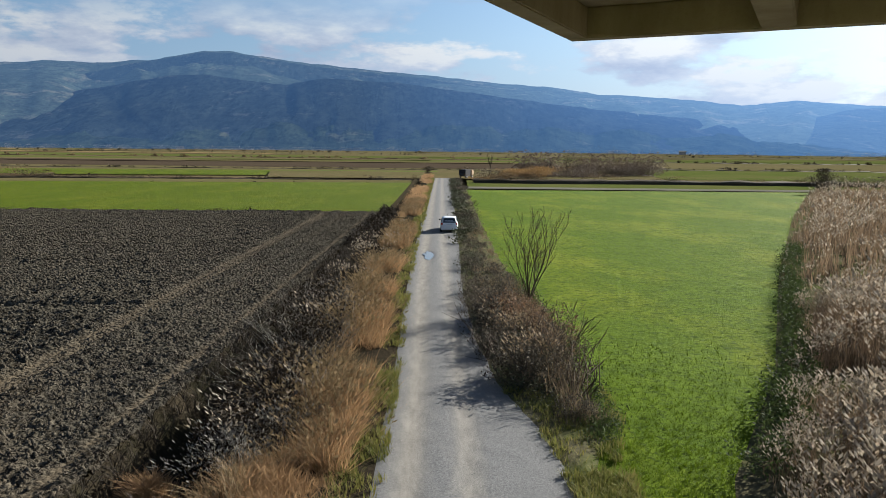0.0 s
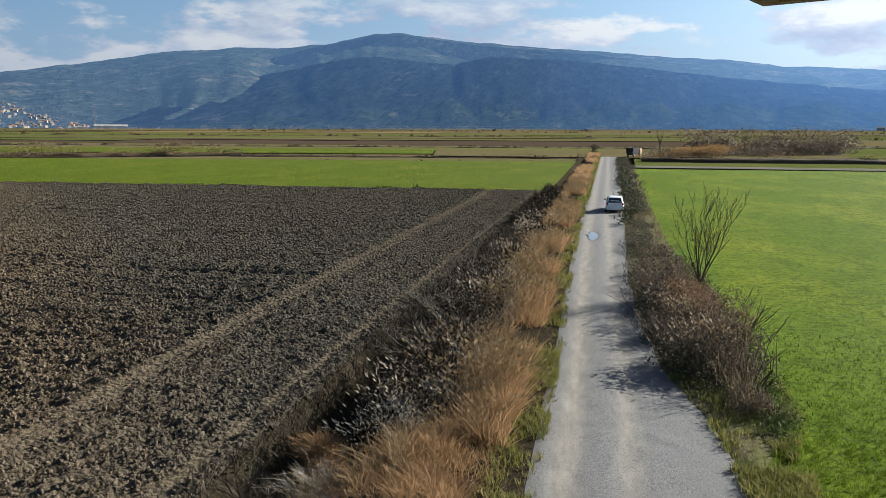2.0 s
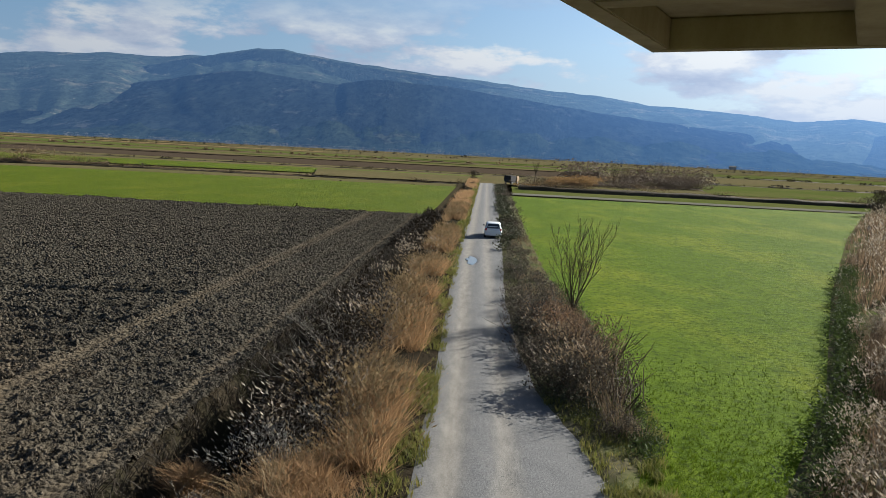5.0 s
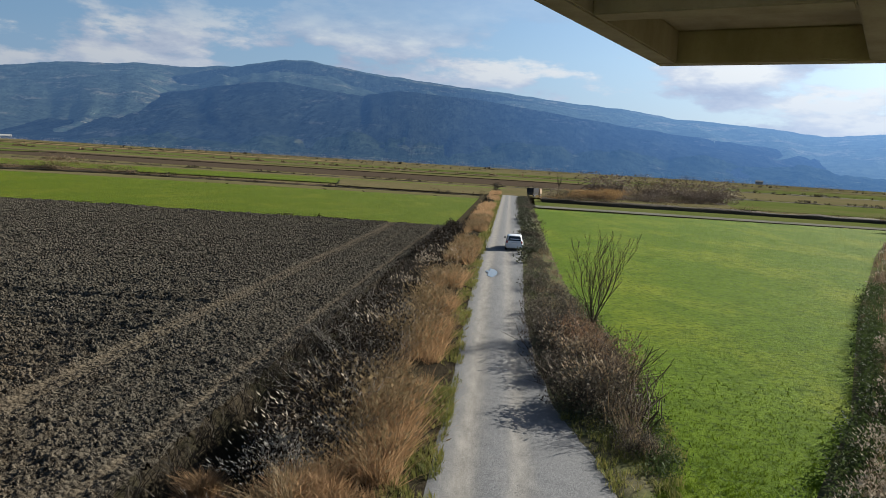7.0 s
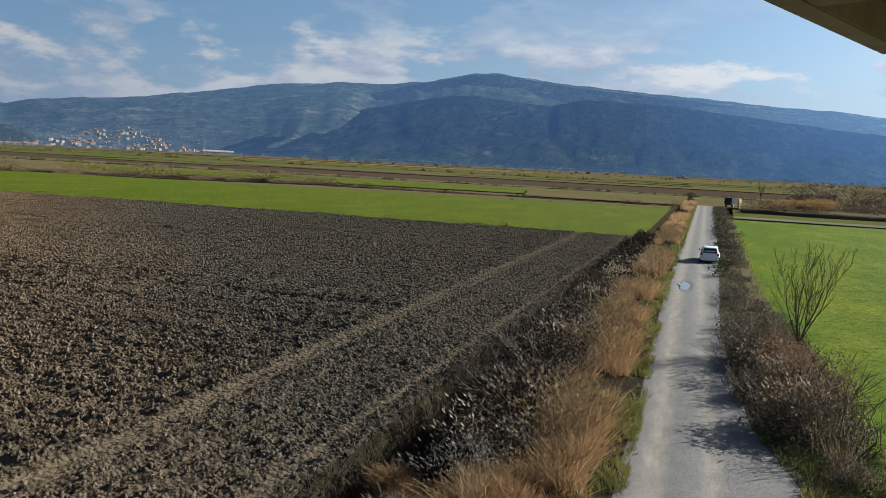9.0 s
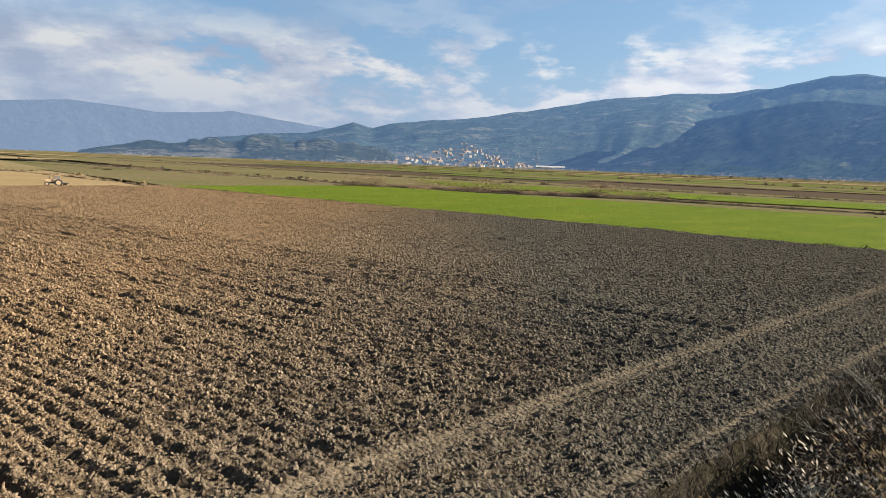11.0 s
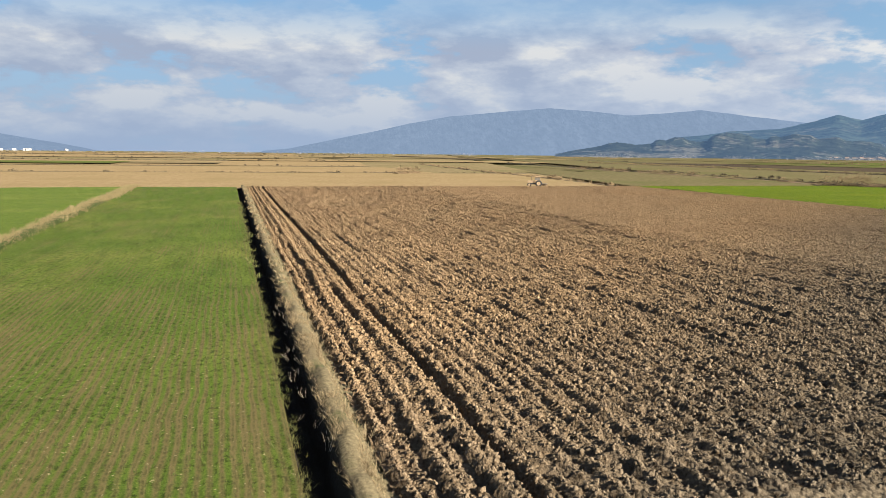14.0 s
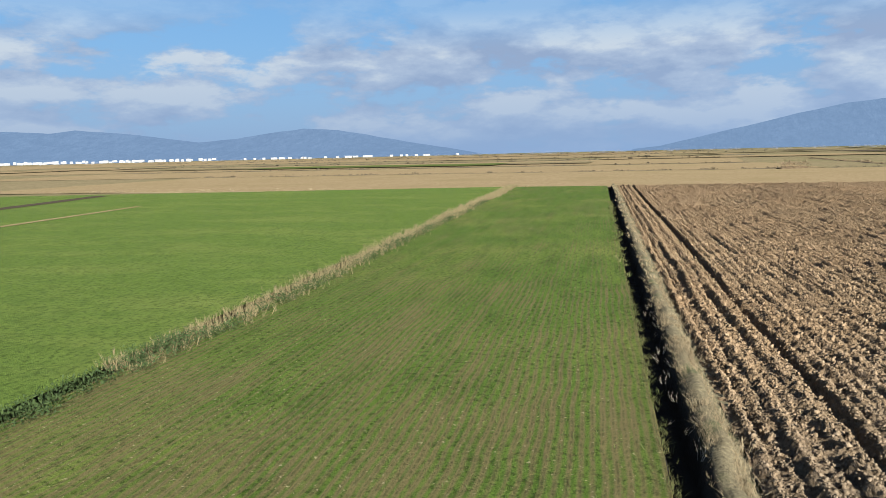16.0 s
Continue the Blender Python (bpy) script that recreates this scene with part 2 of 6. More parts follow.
def soil_material(name="ploughed_soil", gain=1.0):
    """Turned clay soil: grey brown clods, paler dry faces, smoother pressed wheel tracks."""
    m, n, b, at = material(name, 0.95, 0.0)
    b.inputs["Diffuse Roughness"].default_value = 0.8
    fine = n.noise(at, 11.0, 6.0, 0.75)
    clod = n.noise(at, 3.4, 3.0, 0.6)
    broad = n.noise(at, 0.06, 4.0, 0.6)
    col = n.mix(n.ramp(fine, [(0.3, 0.0), (0.68, 1.0)]), (0.062, 0.041, 0.023), (0.262, 0.177, 0.100))
    col = n.mix(n.ramp(clod, [(0.5, 0.0), (0.72, 0.8)]), col, (0.2592, 0.18, 0.1116))
    col = n.mix(n.ramp(broad, [(0.45, 0.0), (0.7, 0.4)]), col, (0.18, 0.1109, 0.059))
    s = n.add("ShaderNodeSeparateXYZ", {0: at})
    # Northeast soil greyer, and darkened to stand for clods seen against the sun.
    grey_backlit = n.math("MULTIPLY_ADD", broad, 24.0, n.math("MULTIPLY_ADD", s.outputs[0], 0.9, n.math("MULTIPLY_ADD", s.outputs[1], 0.8, 25.0)))
    grey_backlit = n.ramp(n.math("MULTIPLY_ADD", grey_backlit, 0.01, 0.18, clamp=True), [(0.32, 0.0), (0.64, 0.95)])
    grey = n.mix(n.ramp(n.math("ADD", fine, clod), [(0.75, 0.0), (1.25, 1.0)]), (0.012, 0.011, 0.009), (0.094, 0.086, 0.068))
    col = n.mix(grey_backlit, col, grey)
    track = n.add("ShaderNodeAttribute", attribute_name="track").outputs["Fac"]
    col = n.mix(n.math("MULTIPLY", track, 0.75), col, n.mix(fine, (0.084, 0.066, 0.044), (0.182, 0.143, 0.095)))
    # Some clods are paled to put sunlit specks into the colour.
    if gain != 1.0:
        isle = n.add("ShaderNodeNewGeometry").outputs["Random Per Island"]
        col = n.mix(n.ramp(isle, [(0.3, 0.0), (1.0, 0.5)]), col, n.mix(grey_backlit, (0.330, 0.228, 0.136), (0.150, 0.135, 0.108)))
    wire(n, b, "Base Color", col)
    cells = n.add("ShaderNodeTexVoronoi", {"Vector": at, "Scale": 6.5, "Randomness": 1.0}).outputs["Distance"]
    lumps = n.math("MULTIPLY_ADD", cells, -1.3, n.math("ADD", n.math("MULTIPLY", fine, 0.8), clod))
    pressed = n.math("MULTIPLY", lumps, n.math("MULTIPLY_ADD", track, -0.75, 1.0))
    bump(n, b, pressed, 1.0, 0.18 if gain == 1.0 else 0.10)
    return m


def crop_material(name, dark, light, yellow, soil, rows=0.0, slope=0.0):
    """Young cereal: green mottling, darker tufts, yellowed patches, bare soil between drill rows."""
    m, n, b, at = material(name, 0.9, 0.05)
    fine = n.noise(at, 13.0, 5.0, 0.75)
    turned = n.add("ShaderNodeMapping", {"Vector": at, "Rotation": (0, 0, -slope)}).outputs[0]
    drilled = n.add("ShaderNodeMapping", {"Vector": turned, "Scale": (0.30 if rows else 1.0, 1.0, 1.0)}).outputs[0]
    tufts = n.noise(at, 3.2, 5.0, 0.75)
    mid = n.noise(drilled, 0.7, 5.0, 0.65)
    broad = n.noise(n.add("ShaderNodeMapping", {"Vector": drilled, "Scale": (1.0, 0.45, 1.0)}).outputs[0], 0.13, 5.0, 0.6)
    col = n.mix(n.ramp(fine, [(0.3, 0.0), (0.68, 1.0)]), dark, light)
    col = n.mix(n.ramp(broad, [(0.46, 0.0), (0.68, 0.75)]), col, yellow)
    col = n.mix(n.ramp(mid, [(0.46, 0.0), (0.66, 0.55)]), col, tuple(0.8 * v for v in dark))
    col = n.mix(n.ramp(tufts, [(0.50, 0.0), (0.60, 0.75)]), col, tuple(0.45 * v for v in dark))
    if rows:
        s = n.add("ShaderNodeSeparateXYZ", {0: at})
        across = n.math("MULTIPLY_ADD", s.outputs[0], -slope, s.outputs[1])
        wob = n.math("MULTIPLY_ADD", n.noise(at, 0.3, 2.0), 0.35, across)
        along = n.add("ShaderNodeCombineXYZ", {0: n.math("MULTIPLY", s.outputs[0], 0.05), 1: n.math("MULTIPLY", wob, 1.1)}).outputs[0]
        streak = n.noise(along, 1.0, 4.0, 0.7)
        wave = n.math("SINE", n.math("MULTIPLY", wob, 2 * math.pi / rows))
        bare = n.math("MULTIPLY_ADD", wave, 0.52, n.math("MULTIPLY_ADD", streak, 2.6, -1.14))
        bare = n.math("ADD", bare, n.math("MULTIPLY_ADD", n.noise(at, 0.11, 4.0, 0.6), 2.4, -1.12))
        worn = n.math("MINIMUM", n.math("MULTIPLY_ADD", s.outputs[0], 0.016, 0.55), 0.34)
        bare = n.math("ADD", bare, n.math("MAXIMUM", worn, -0.4))
        bare = n.math("ADD", bare, n.math("MULTIPLY_ADD", fine, 1.5, -0.70), clamp=True)
        col = n.mix(n.math("MULTIPLY", bare, 0.9), col, n.mix(fine, soil, tuple(1.25 * v for v in soil)))
        grit = n.noise(at, 6.0, 2.0, 0.6)
        col = n.mix(n.ramp(grit, [(0.66, 0.0), (0.72, 0.7)]), col, (0.2592, 0.216, 0.1224))
        deepen = n.math("MULTIPLY", n.ramp(wave, [(0.55, 0.0), (1.0, 1.0)]), n.ramp(tufts, [(0.42, 0.0), (0.58, 0.5)]))
        col = n.mix(deepen, col, tuple(0.5 * v for v in dark))
    wire(n, b, "Base Color", col)
    bump(n, b, n.math("ADD", fine, tufts), 0.9, 0.09)
    return m


def road_material():
    """Pale gravel track with two pressed wheel lanes, darker loose stone at the sides and damp hollows."""
    m, n, b, at = material("gravel_track", 0.93, 0.15)
    stone = n.noise(at, 18.0, 5.0, 0.8)
    mid = n.noise(n.add("ShaderNodeMapping", {"Vector": at, "Scale": (1.0, 0.25, 1.0)}).outputs[0], 3.0, 5.0, 0.65)
    lane = n.add("ShaderNodeAttribute", attribute_name="lane").outputs["Fac"]
    damp = n.add("ShaderNodeAttribute", attribute_name="damp").outputs["Fac"]
    loose = n.mix(n.ramp(stone, [(0.3, 0.0), (0.7, 1.0)]), (0.0648, 0.0648, 0.0662), (0.1692, 0.1678, 0.1656))
    worn = n.mix(n.ramp(mid, [(0.35, 0.0), (0.7, 1.0)]), (0.1728, 0.1548, 0.1282), (0.27, 0.2484, 0.2117))
    col = n.mix(n.math("MULTIPLY_ADD", mid, 0.5, n.math("MULTIPLY_ADD", lane, 0.75, -0.30), clamp=True), loose, worn)
    col = n.mix(n.math("MULTIPLY", damp, 0.8), col, (0.0418, 0.0396, 0.0367))
    wire(n, b, "Base Color", col)
    wire(n, b, "Roughness", n.math("MULTIPLY_ADD", damp, -0.78, 0.93))
    bump(n, b, stone, 0.5, 0.03)
    return m


def concrete_material():
    m, n, b, at = material("weathered_concrete", 0.85, 0.25)
    fine = n.noise(at, 40.0, 5.0, 0.7)
    stain = n.noise(n.add("ShaderNodeMapping", {"Vector": at, "Scale": (1, 1, 0.35)}).outputs[0], 2.3, 5.0, 0.65)
    col = n.mix(n.ramp(stain, [(0.35, 0.0), (0.7, 1.0)]), (0.285, 0.240, 0.179), (0.432, 0.374, 0.290))
    col = n.mix(n.ramp(fine, [(0.2, 0.5), (0.45, 0.0)]), col, (0.211, 0.184, 0.137))
    wire(n, b, "Base Color", col)
    bump(n, b, fine, 0.25, 0.01)
    return m


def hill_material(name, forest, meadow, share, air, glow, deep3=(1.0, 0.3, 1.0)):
    """Far wooded slopes; the blue haze before them is put in as emission."""
    m, n, b, at = material(name, 1.0, 0.0)
    face = n.add("ShaderNodeMapping", {"Vector": at, "Scale": deep3}).outputs[0]
    terraces = n.add("ShaderNodeMapping", {"Vector": at, "Scale": (deep3[0], deep3[1], 2.6)}).outputs[0]
    woods = n.noise(face, 0.012, 8.0, 0.65)
    plots = n.noise(terraces, 0.0075, 7.0, 0.74, distort=0.5)
    speck = n.noise(face, 0.036, 6.0, 0.8)
    col = n.mix(n.ramp(woods, [(0.4, 0.0), (0.62, 1.0)]), forest, tuple(v * 1.8 for v in forest))
    col = n.mix(n.ramp(plots, [(share, 0.0), (share + 0.05, 0.75)]), col, meadow)
    col = n.mix(n.ramp(speck, [(0.47, 0.0), (0.60, 0.85)]), col, tuple(0.45 * v for v in forest))
    rocks = n.noise(face, 0.024, 5.0, 0.7)
    col = n.mix(n.ramp(rocks, [(share + 0.12, 0.0), (share + 0.15, 0.7)]), col, tuple(1.8 * v for v in meadow))
    wire(n, b, "Base Color", col)
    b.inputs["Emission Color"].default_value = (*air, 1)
    # Painted haze strengthens east toward the sun and with distance north.
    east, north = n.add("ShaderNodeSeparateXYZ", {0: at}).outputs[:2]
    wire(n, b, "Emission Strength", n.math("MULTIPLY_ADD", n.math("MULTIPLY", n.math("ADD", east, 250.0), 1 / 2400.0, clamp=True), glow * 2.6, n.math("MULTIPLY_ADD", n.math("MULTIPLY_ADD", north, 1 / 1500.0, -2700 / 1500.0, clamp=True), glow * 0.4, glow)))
    bump(n, b, n.math("MULTIPLY_ADD", speck, 0.6, woods), 1.0, 30.0)
    return m


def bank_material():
    """Dry turf on top, bare earth on the drain's cut sides, blackened for shade."""
    m, n, b, at = material("bank_turf", 0.95, 0.05)
    fine = n.noise(at, 8.0, 6.0, 0.65)
    broad = n.noise(at, 0.7, 4.0)
    turf = n.mix(n.ramp(fine, [(0.3, 0.0), (0.7, 1.0)]), (0.0612, 0.049, 0.0274), (0.18, 0.144, 0.0828))
    turf = n.mix(n.ramp(broad, [(0.5, 0.0), (0.68, 0.7)]), turf, (0.0612, 0.0684, 0.0252))
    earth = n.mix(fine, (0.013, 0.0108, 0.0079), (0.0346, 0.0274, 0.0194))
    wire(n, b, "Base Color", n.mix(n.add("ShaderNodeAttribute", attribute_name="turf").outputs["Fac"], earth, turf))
    bump(n, b, fine, 0.8, 0.06)
    return m


SOIL = soil_material()
CLOD = soil_material("clods_sun_paled", 1.3)
CONCRETE = concrete_material()
ROAD = road_material()
CROP_RIGHT = crop_material("young_wheat_lush", (0.048, 0.088, 0.0015), (0.094, 0.140, 0.0025), (0.142, 0.164, 0.007), (0.06, 0.056, 0.02))
CROP_BAND = crop_material("young_wheat_far", (0.0518, 0.0778, 0.0036), (0.085, 0.1138, 0.0058), (0.108, 0.1224, 0.0101), (0.0626, 0.0569, 0.023))
CROP_LEFT = crop_material("young_wheat_thin", (0.0331, 0.0563, 0.0075), (0.0877, 0.1291, 0.0182), (0.1391, 0.1424, 0.0331),
                          (0.098, 0.074, 0.032), 0.30, 0.041)
CROP_LEFT_FAR = crop_material("young_wheat_dull", (0.0580, 0.0861, 0.0140), (0.1054, 0.1388, 0.0246), (0.1274, 0.1423, 0.0325), (0.1169, 0.0914, 0.0519))
STUBBLE = ground_material("straw_stubble", (0.1404, 0.0994, 0.0518), (0.2376, 0.1728, 0.095), (0.1656, 0.1224, 0.0612), 1.2, 0.05)
DRY = ground_material("dry_meadow", (0.0662, 0.0576, 0.0288), (0.1296, 0.108, 0.0576), (0.0756, 0.0756, 0.0302), 0.6, 0.02)
DRY_WEST = ground_material("tan_meadow", (0.108, 0.085, 0.0446), (0.1872, 0.144, 0.0806), (0.108, 0.095, 0.0432), 0.5, 0.015)
VERGE = ground_material("verge_earth", (0.045, 0.042, 0.025), (0.110, 0.100, 0.060), (0.062, 0.082, 0.018), 5.0, 0.5)
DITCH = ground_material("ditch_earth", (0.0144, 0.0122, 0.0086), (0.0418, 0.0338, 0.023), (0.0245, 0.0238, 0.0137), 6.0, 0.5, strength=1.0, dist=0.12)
DARK_SOIL = ground_material("dark_far_soil", (0.0403, 0.031, 0.023), (0.0677, 0.0518, 0.0374), (0.0576, 0.0461, 0.0302), 0.8, 0.03)
GREEN_FAR = ground_material("green_far_strip", (0.0475, 0.0634, 0.0158), (0.0806, 0.095, 0.0274), (0.0972, 0.09, 0.0374), 0.8, 0.03)
PALE_TRACK = ground_material("pale_farm_track", (0.0958, 0.0922, 0.0749), (0.1454, 0.1382, 0.1152), (0.0842, 0.0878, 0.0562), 2.0, 0.1)
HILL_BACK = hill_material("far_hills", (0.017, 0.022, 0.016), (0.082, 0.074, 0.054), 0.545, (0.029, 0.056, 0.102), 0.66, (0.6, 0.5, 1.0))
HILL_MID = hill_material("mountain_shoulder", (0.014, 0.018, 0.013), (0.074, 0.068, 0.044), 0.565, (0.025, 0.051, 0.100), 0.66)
# Cloud shade on the spur is put into these darker forest and meadow colours.
HILL_FRONT = hill_material("cloud_shaded_wood", (0.010, 0.013, 0.0105), (0.045, 0.045, 0.036), 0.58, (0.0200, 0.044, 0.094), 0.62)
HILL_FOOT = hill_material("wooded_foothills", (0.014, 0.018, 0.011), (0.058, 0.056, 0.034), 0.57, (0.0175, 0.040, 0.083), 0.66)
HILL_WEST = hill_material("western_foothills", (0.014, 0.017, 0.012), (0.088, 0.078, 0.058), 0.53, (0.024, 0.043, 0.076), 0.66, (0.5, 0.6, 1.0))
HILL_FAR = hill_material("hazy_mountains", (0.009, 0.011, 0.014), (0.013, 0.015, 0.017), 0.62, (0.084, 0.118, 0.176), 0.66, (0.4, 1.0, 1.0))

# ---------------------------------------------------------------- plan of the near ground
def road_left(y):
    return line(y, [2, 16, 21, 28, 41, 60, 93, 192, 240], [-0.9, -0.85, -0.7, -0.5, -0.3, 0.15, 1.25, 4.7, 6.4])


def road_right(y):
    return line(y, [2, 16, 20.5, 24.8, 31, 41, 60, 93, 192, 240], [5.4, 4.2, 3.75, 2.95, 2.65, 2.75, 3.65, 5.05, 9.2, 11.0])


def soil_right(y):
    return line(y, [0, 15, 30, 95], [-8.3, -7.9, -7.3, -4.4])


def bank(x):
    """Course of the grassy bank between the ploughed field and the thin crop."""
    return 2.73 + 0.041 * x


def crop_edge(y):
    """Where the right-hand crop gives way to reeds."""
    return line(y, [10, 17, 26, 48, 91, 150], [5.5, 7.9, 13.3, 24.2, 47.0, 80.5])


def hedge_right(y):
    return line(y, [12, 15, 18, 21, 28, 53, 75, 102, 150], [4.9, 4.3, 4.6, 5.6, 5.9, 6.1, 6.9, 8.1, 10.2])


def ploughed(x, y):
    """Height of the ploughed soil and how far it is pressed flat by wheels."""
    wv = y - bank(x)
    wob = 0.35 * fractal(x * 0.12, y * 0.12, 41, 2)
    head = np.clip((x - line(y, [0, 12, 25, 85, 95], [-14.4, -14.4, -14.3, -11.8, -11.5])) / 0.5, 0, 1)
    across = np.where(head > 0.5, x - 0.036 * y, wv) + wob
    broken = 0.55 + 0.9 * fractal(x * 0.22, y * 1.1, 47, 2)
    saw = (across / 0.54) % 1.0
    ridged = np.where(saw < 0.3, saw / 0.3, (1 - saw) / 0.7) - 0.5
    slice_no = np.floor(across / 0.54)
    own = vnoise(x * 0.06, slice_no, 49)
    rise3 = vnoise(x * 0.035, np.floor(across / 1.62), 50)
    furrow = ridged * np.where(head > 0.5, 0.10, line(x, [-60, -38, -20], [0.24, 0.24, 0.19])) * broken * (0.65 + 0.7 * own)
    furrow = furrow + ((own - 0.5) * 0.10 + (rise3 - 0.5) * line(x, [-80, -20], [0.05, 0.10])) * (1 - 0.7 * head)
    big = np.clip((5.6 - wv) / 1.2, 0, 1) * (1 - head)
    furrow = furrow + big * (np.sin((wv - 0.9) * 2 * math.pi / 1.05) * 0.09)
    rut = np.exp(-(((wv - 4.1 - 0.2 * (wob - 0.17)) / 0.22) ** 2)) * 0.40 * (1 - head)
    rut = rut + np.exp(-(((wv - 1.35 - 0.3 * (wob - 0.17)) / 0.17) ** 2)) * 0.22 * (1 - head)
    lump = 1 - np.abs(vnoise(x * 2.1, y * 2.1, 5) - 0.5) * 2
    clods = (lump - 0.5) * 0.07 + (vnoise(x * 4.9, y * 4.9, 9) - 0.5) * 0.22 + (vnoise(x * 8.3, y * 8.3, 13) - 0.5) * 0.22
    t1 = np.exp(-(((x - line(y, [5, 12, 25, 85], [-14.2, -13.75, -13.5, -11.0])) / 0.50) ** 4))
    t1 = t1 * (1 - 0.70 * np.exp(-(((x - line(y, [5, 12, 25, 85], [-14.1, -13.65, -13.4, -10.9])) / 0.13) ** 2)))
    t2 = np.exp(-(((x - line(y, [10, 15, 25, 85], [-8.9, -8.75, -8.35, -5.7])) / 0.20) ** 4))
    t3 = 0.6 * np.exp(-(((x - line(y, [5, 12, 25, 85], [-11.6, -11.3, -11.0, -8.6])) / 0.3) ** 4)) * 0.4
    track = np.maximum(np.maximum(t1, t2), t3) * np.clip(0.35 + 1.2 * fractal(x * 1.6, y * 0.8, 43, 3), 0, 1)
    crest = np.where(head > 0.5, 0.7, np.where((saw > 0.08) & (saw < 0.66), 1.0, 0.12))
    return (furrow + clods) * (1 - 0.75 * track) - rut + 0.10 - 0.03 * track, track, crest


# ---------------------------------------------------------------- ground
R = np.linspace(0, 1, 60) ** 3 * 4850 + 1
A = np.linspace(0, 2 * math.pi, 181)
RR, AA = np.meshgrid(R, A, indexing="ij")
sheet("ground", RR * np.cos(AA), RR * np.sin(AA), np.full_like(RR, -1.8), DRY, "flat dry olive-brown plain reaching the hills")

xs = np.r_[np.arange(0, 30, 0.27), np.arange(30, 80, 0.55), np.arange(80, 165.1, 1.1)]
ys = np.r_[np.arange(0, 38, 0.135), np.arange(38, 92.5, 0.18)]
U, S = np.meshgrid(xs / xs[-1], ys / ys[-1], indexing="ij")
Y = 3.2 + 91.0 * S
X = soil_right(Y) * (1 - U) + -172.0 * U
Y = Y + (bank(X) + 0.75 - 3.2) * (1 - S) + (-0.025 * (-X - 6)) * S
Z, TR, _ = ploughed(X, Y)
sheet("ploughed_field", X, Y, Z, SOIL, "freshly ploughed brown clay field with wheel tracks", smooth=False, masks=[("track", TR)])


def patch(name, corners, z, mat, label, cells=(40, 40), rough=0.0, seed=0):
    """A field over four corners, run from the first to the second along one side."""
    a, b, c, d = (np.array(p, float) for p in corners)
    S, T = np.meshgrid(np.linspace(0, 1, cells[0]), np.linspace(0, 1, cells[1]), indexing="ij")
    P = (a * (1 - S[..., None]) + b * S[..., None]) * (1 - T[..., None]) + (d * (1 - S[..., None]) + c * S[..., None]) * T[..., None]
    return sheet(name, P[..., 0], P[..., 1], z + rough * (fractal(P[..., 0] * 1.3, P[..., 1] * 1.3, seed, 3) - 0.5), mat, label)


patch("crop_band", ((-176, 89.5), (-3.6, 95.5), (-0.8, 177), (-178, 160)), 0.02, CROP_BAND, "bright green strip of young wheat", (120, 60), 0.08, 3)

# thin crop between bank and straw strip
xs, vs = np.linspace(-172, 6, 300), np.linspace(0, 1, 110)
X, V = np.meshgrid(xs, vs, indexing="ij")
Y = (bank(X) - 1.26) * (1 - V) + line(X, [-172, -45, -18, 6], [-27, -20.3, -19.2, -19]) * V
Z = 0.05 * (fractal(X * 1.6, Y * 1.6, 71, 3) - 0.5) + 0.03 * np.sin((Y - 0.041 * X) * 2 * math.pi / 0.42) * (X > -60)
sheet("thin_crop_field", X, Y, Z, CROP_LEFT, "thin young cereal in drill rows, yellowing in places")
patch("dull_crop_field", ((-173, -27), (6, -19), (6, -150), (-152, -150)), 0.0, CROP_LEFT_FAR, "dull green field of young cereal", (120, 90), 0.08, 5)

patch("pale_crop_line", ((-114, -84.6), (-58, -76), (-58, -74.6), (-114, -83.4)), 0.06, STUBBLE, "narrow pale line of thin crop", (30, 4), 0.05, 6)
patch("bare_strip", ((-150, -122), (-100, -109), (-96, -104), (-150, -118)), 0.06, DARK_SOIL, "bare brown strip in the dull crop", (30, 6), 0.05, 7)

# bank and shaded drain beside it
xs, vs = np.arange(-173, -6, 0.22), np.linspace(-1.6, 1.0, 33)
X, V = np.meshgrid(xs, vs, indexing="ij")
wig = 0.35 * (fractal(X * 0.4, X * 0 + 3, 21, 3) - 0.5)
Z = line(V + wig, [-1.6, -1.32, -1.18, -1.05, -0.48, -0.34, -0.18, 0.10, 0.36, 0.55, 1.0], [-0.12, -0.10, -0.6, -1.05, -1.05, -0.3, 0.28, 0.42, 0.36, 0.1, 0.02])
Z = Z + 0.14 * (fractal(X * 2.0, V * 2.0, 23, 3) - 0.5) * (V > -1.35)
Z = Z + 0.16 * (fractal(X * 0.9, V * 0 + 2, 25, 3) - 0.5) * (V > -0.3)
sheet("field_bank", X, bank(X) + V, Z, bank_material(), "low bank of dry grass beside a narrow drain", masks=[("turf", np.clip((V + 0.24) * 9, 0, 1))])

# gravel track
ys = np.r_[np.arange(2, 60, 0.2), np.arange(60, 207, 0.6)]
vs = np.linspace(0, 1, 36)
Y, V = np.meshgrid(ys, vs, indexing="ij")
edge = 0.2 * (fractal(Y * 0.8, V * 0 + 1, 33, 3) - 0.5)
L2, R2 = road_left(Y) - 0.15 + edge, road_right(Y) + 0.15 + 0.2 * (fractal(Y * 0.8, V * 0 + 5, 34, 3) - 0.5)
X = L2 * (1 - V) + R2 * V
mid = road_left(Y) + 1.5
lane = np.maximum(np.exp(-(((X - mid + 0.72) / 0.40) ** 2)), 0.8 * np.exp(-(((X - mid - 0.78) / 0.36) ** 2)))
damp = np.clip(np.exp(-(((X - 1.15) / 0.55) ** 2 + ((Y - 56.0) / 2.6) ** 2)) * 1.9 - 0.5 + 0.5 * (fractal(X * 2, Y * 1.2, 36, 3) - 0.5), 0, 1)
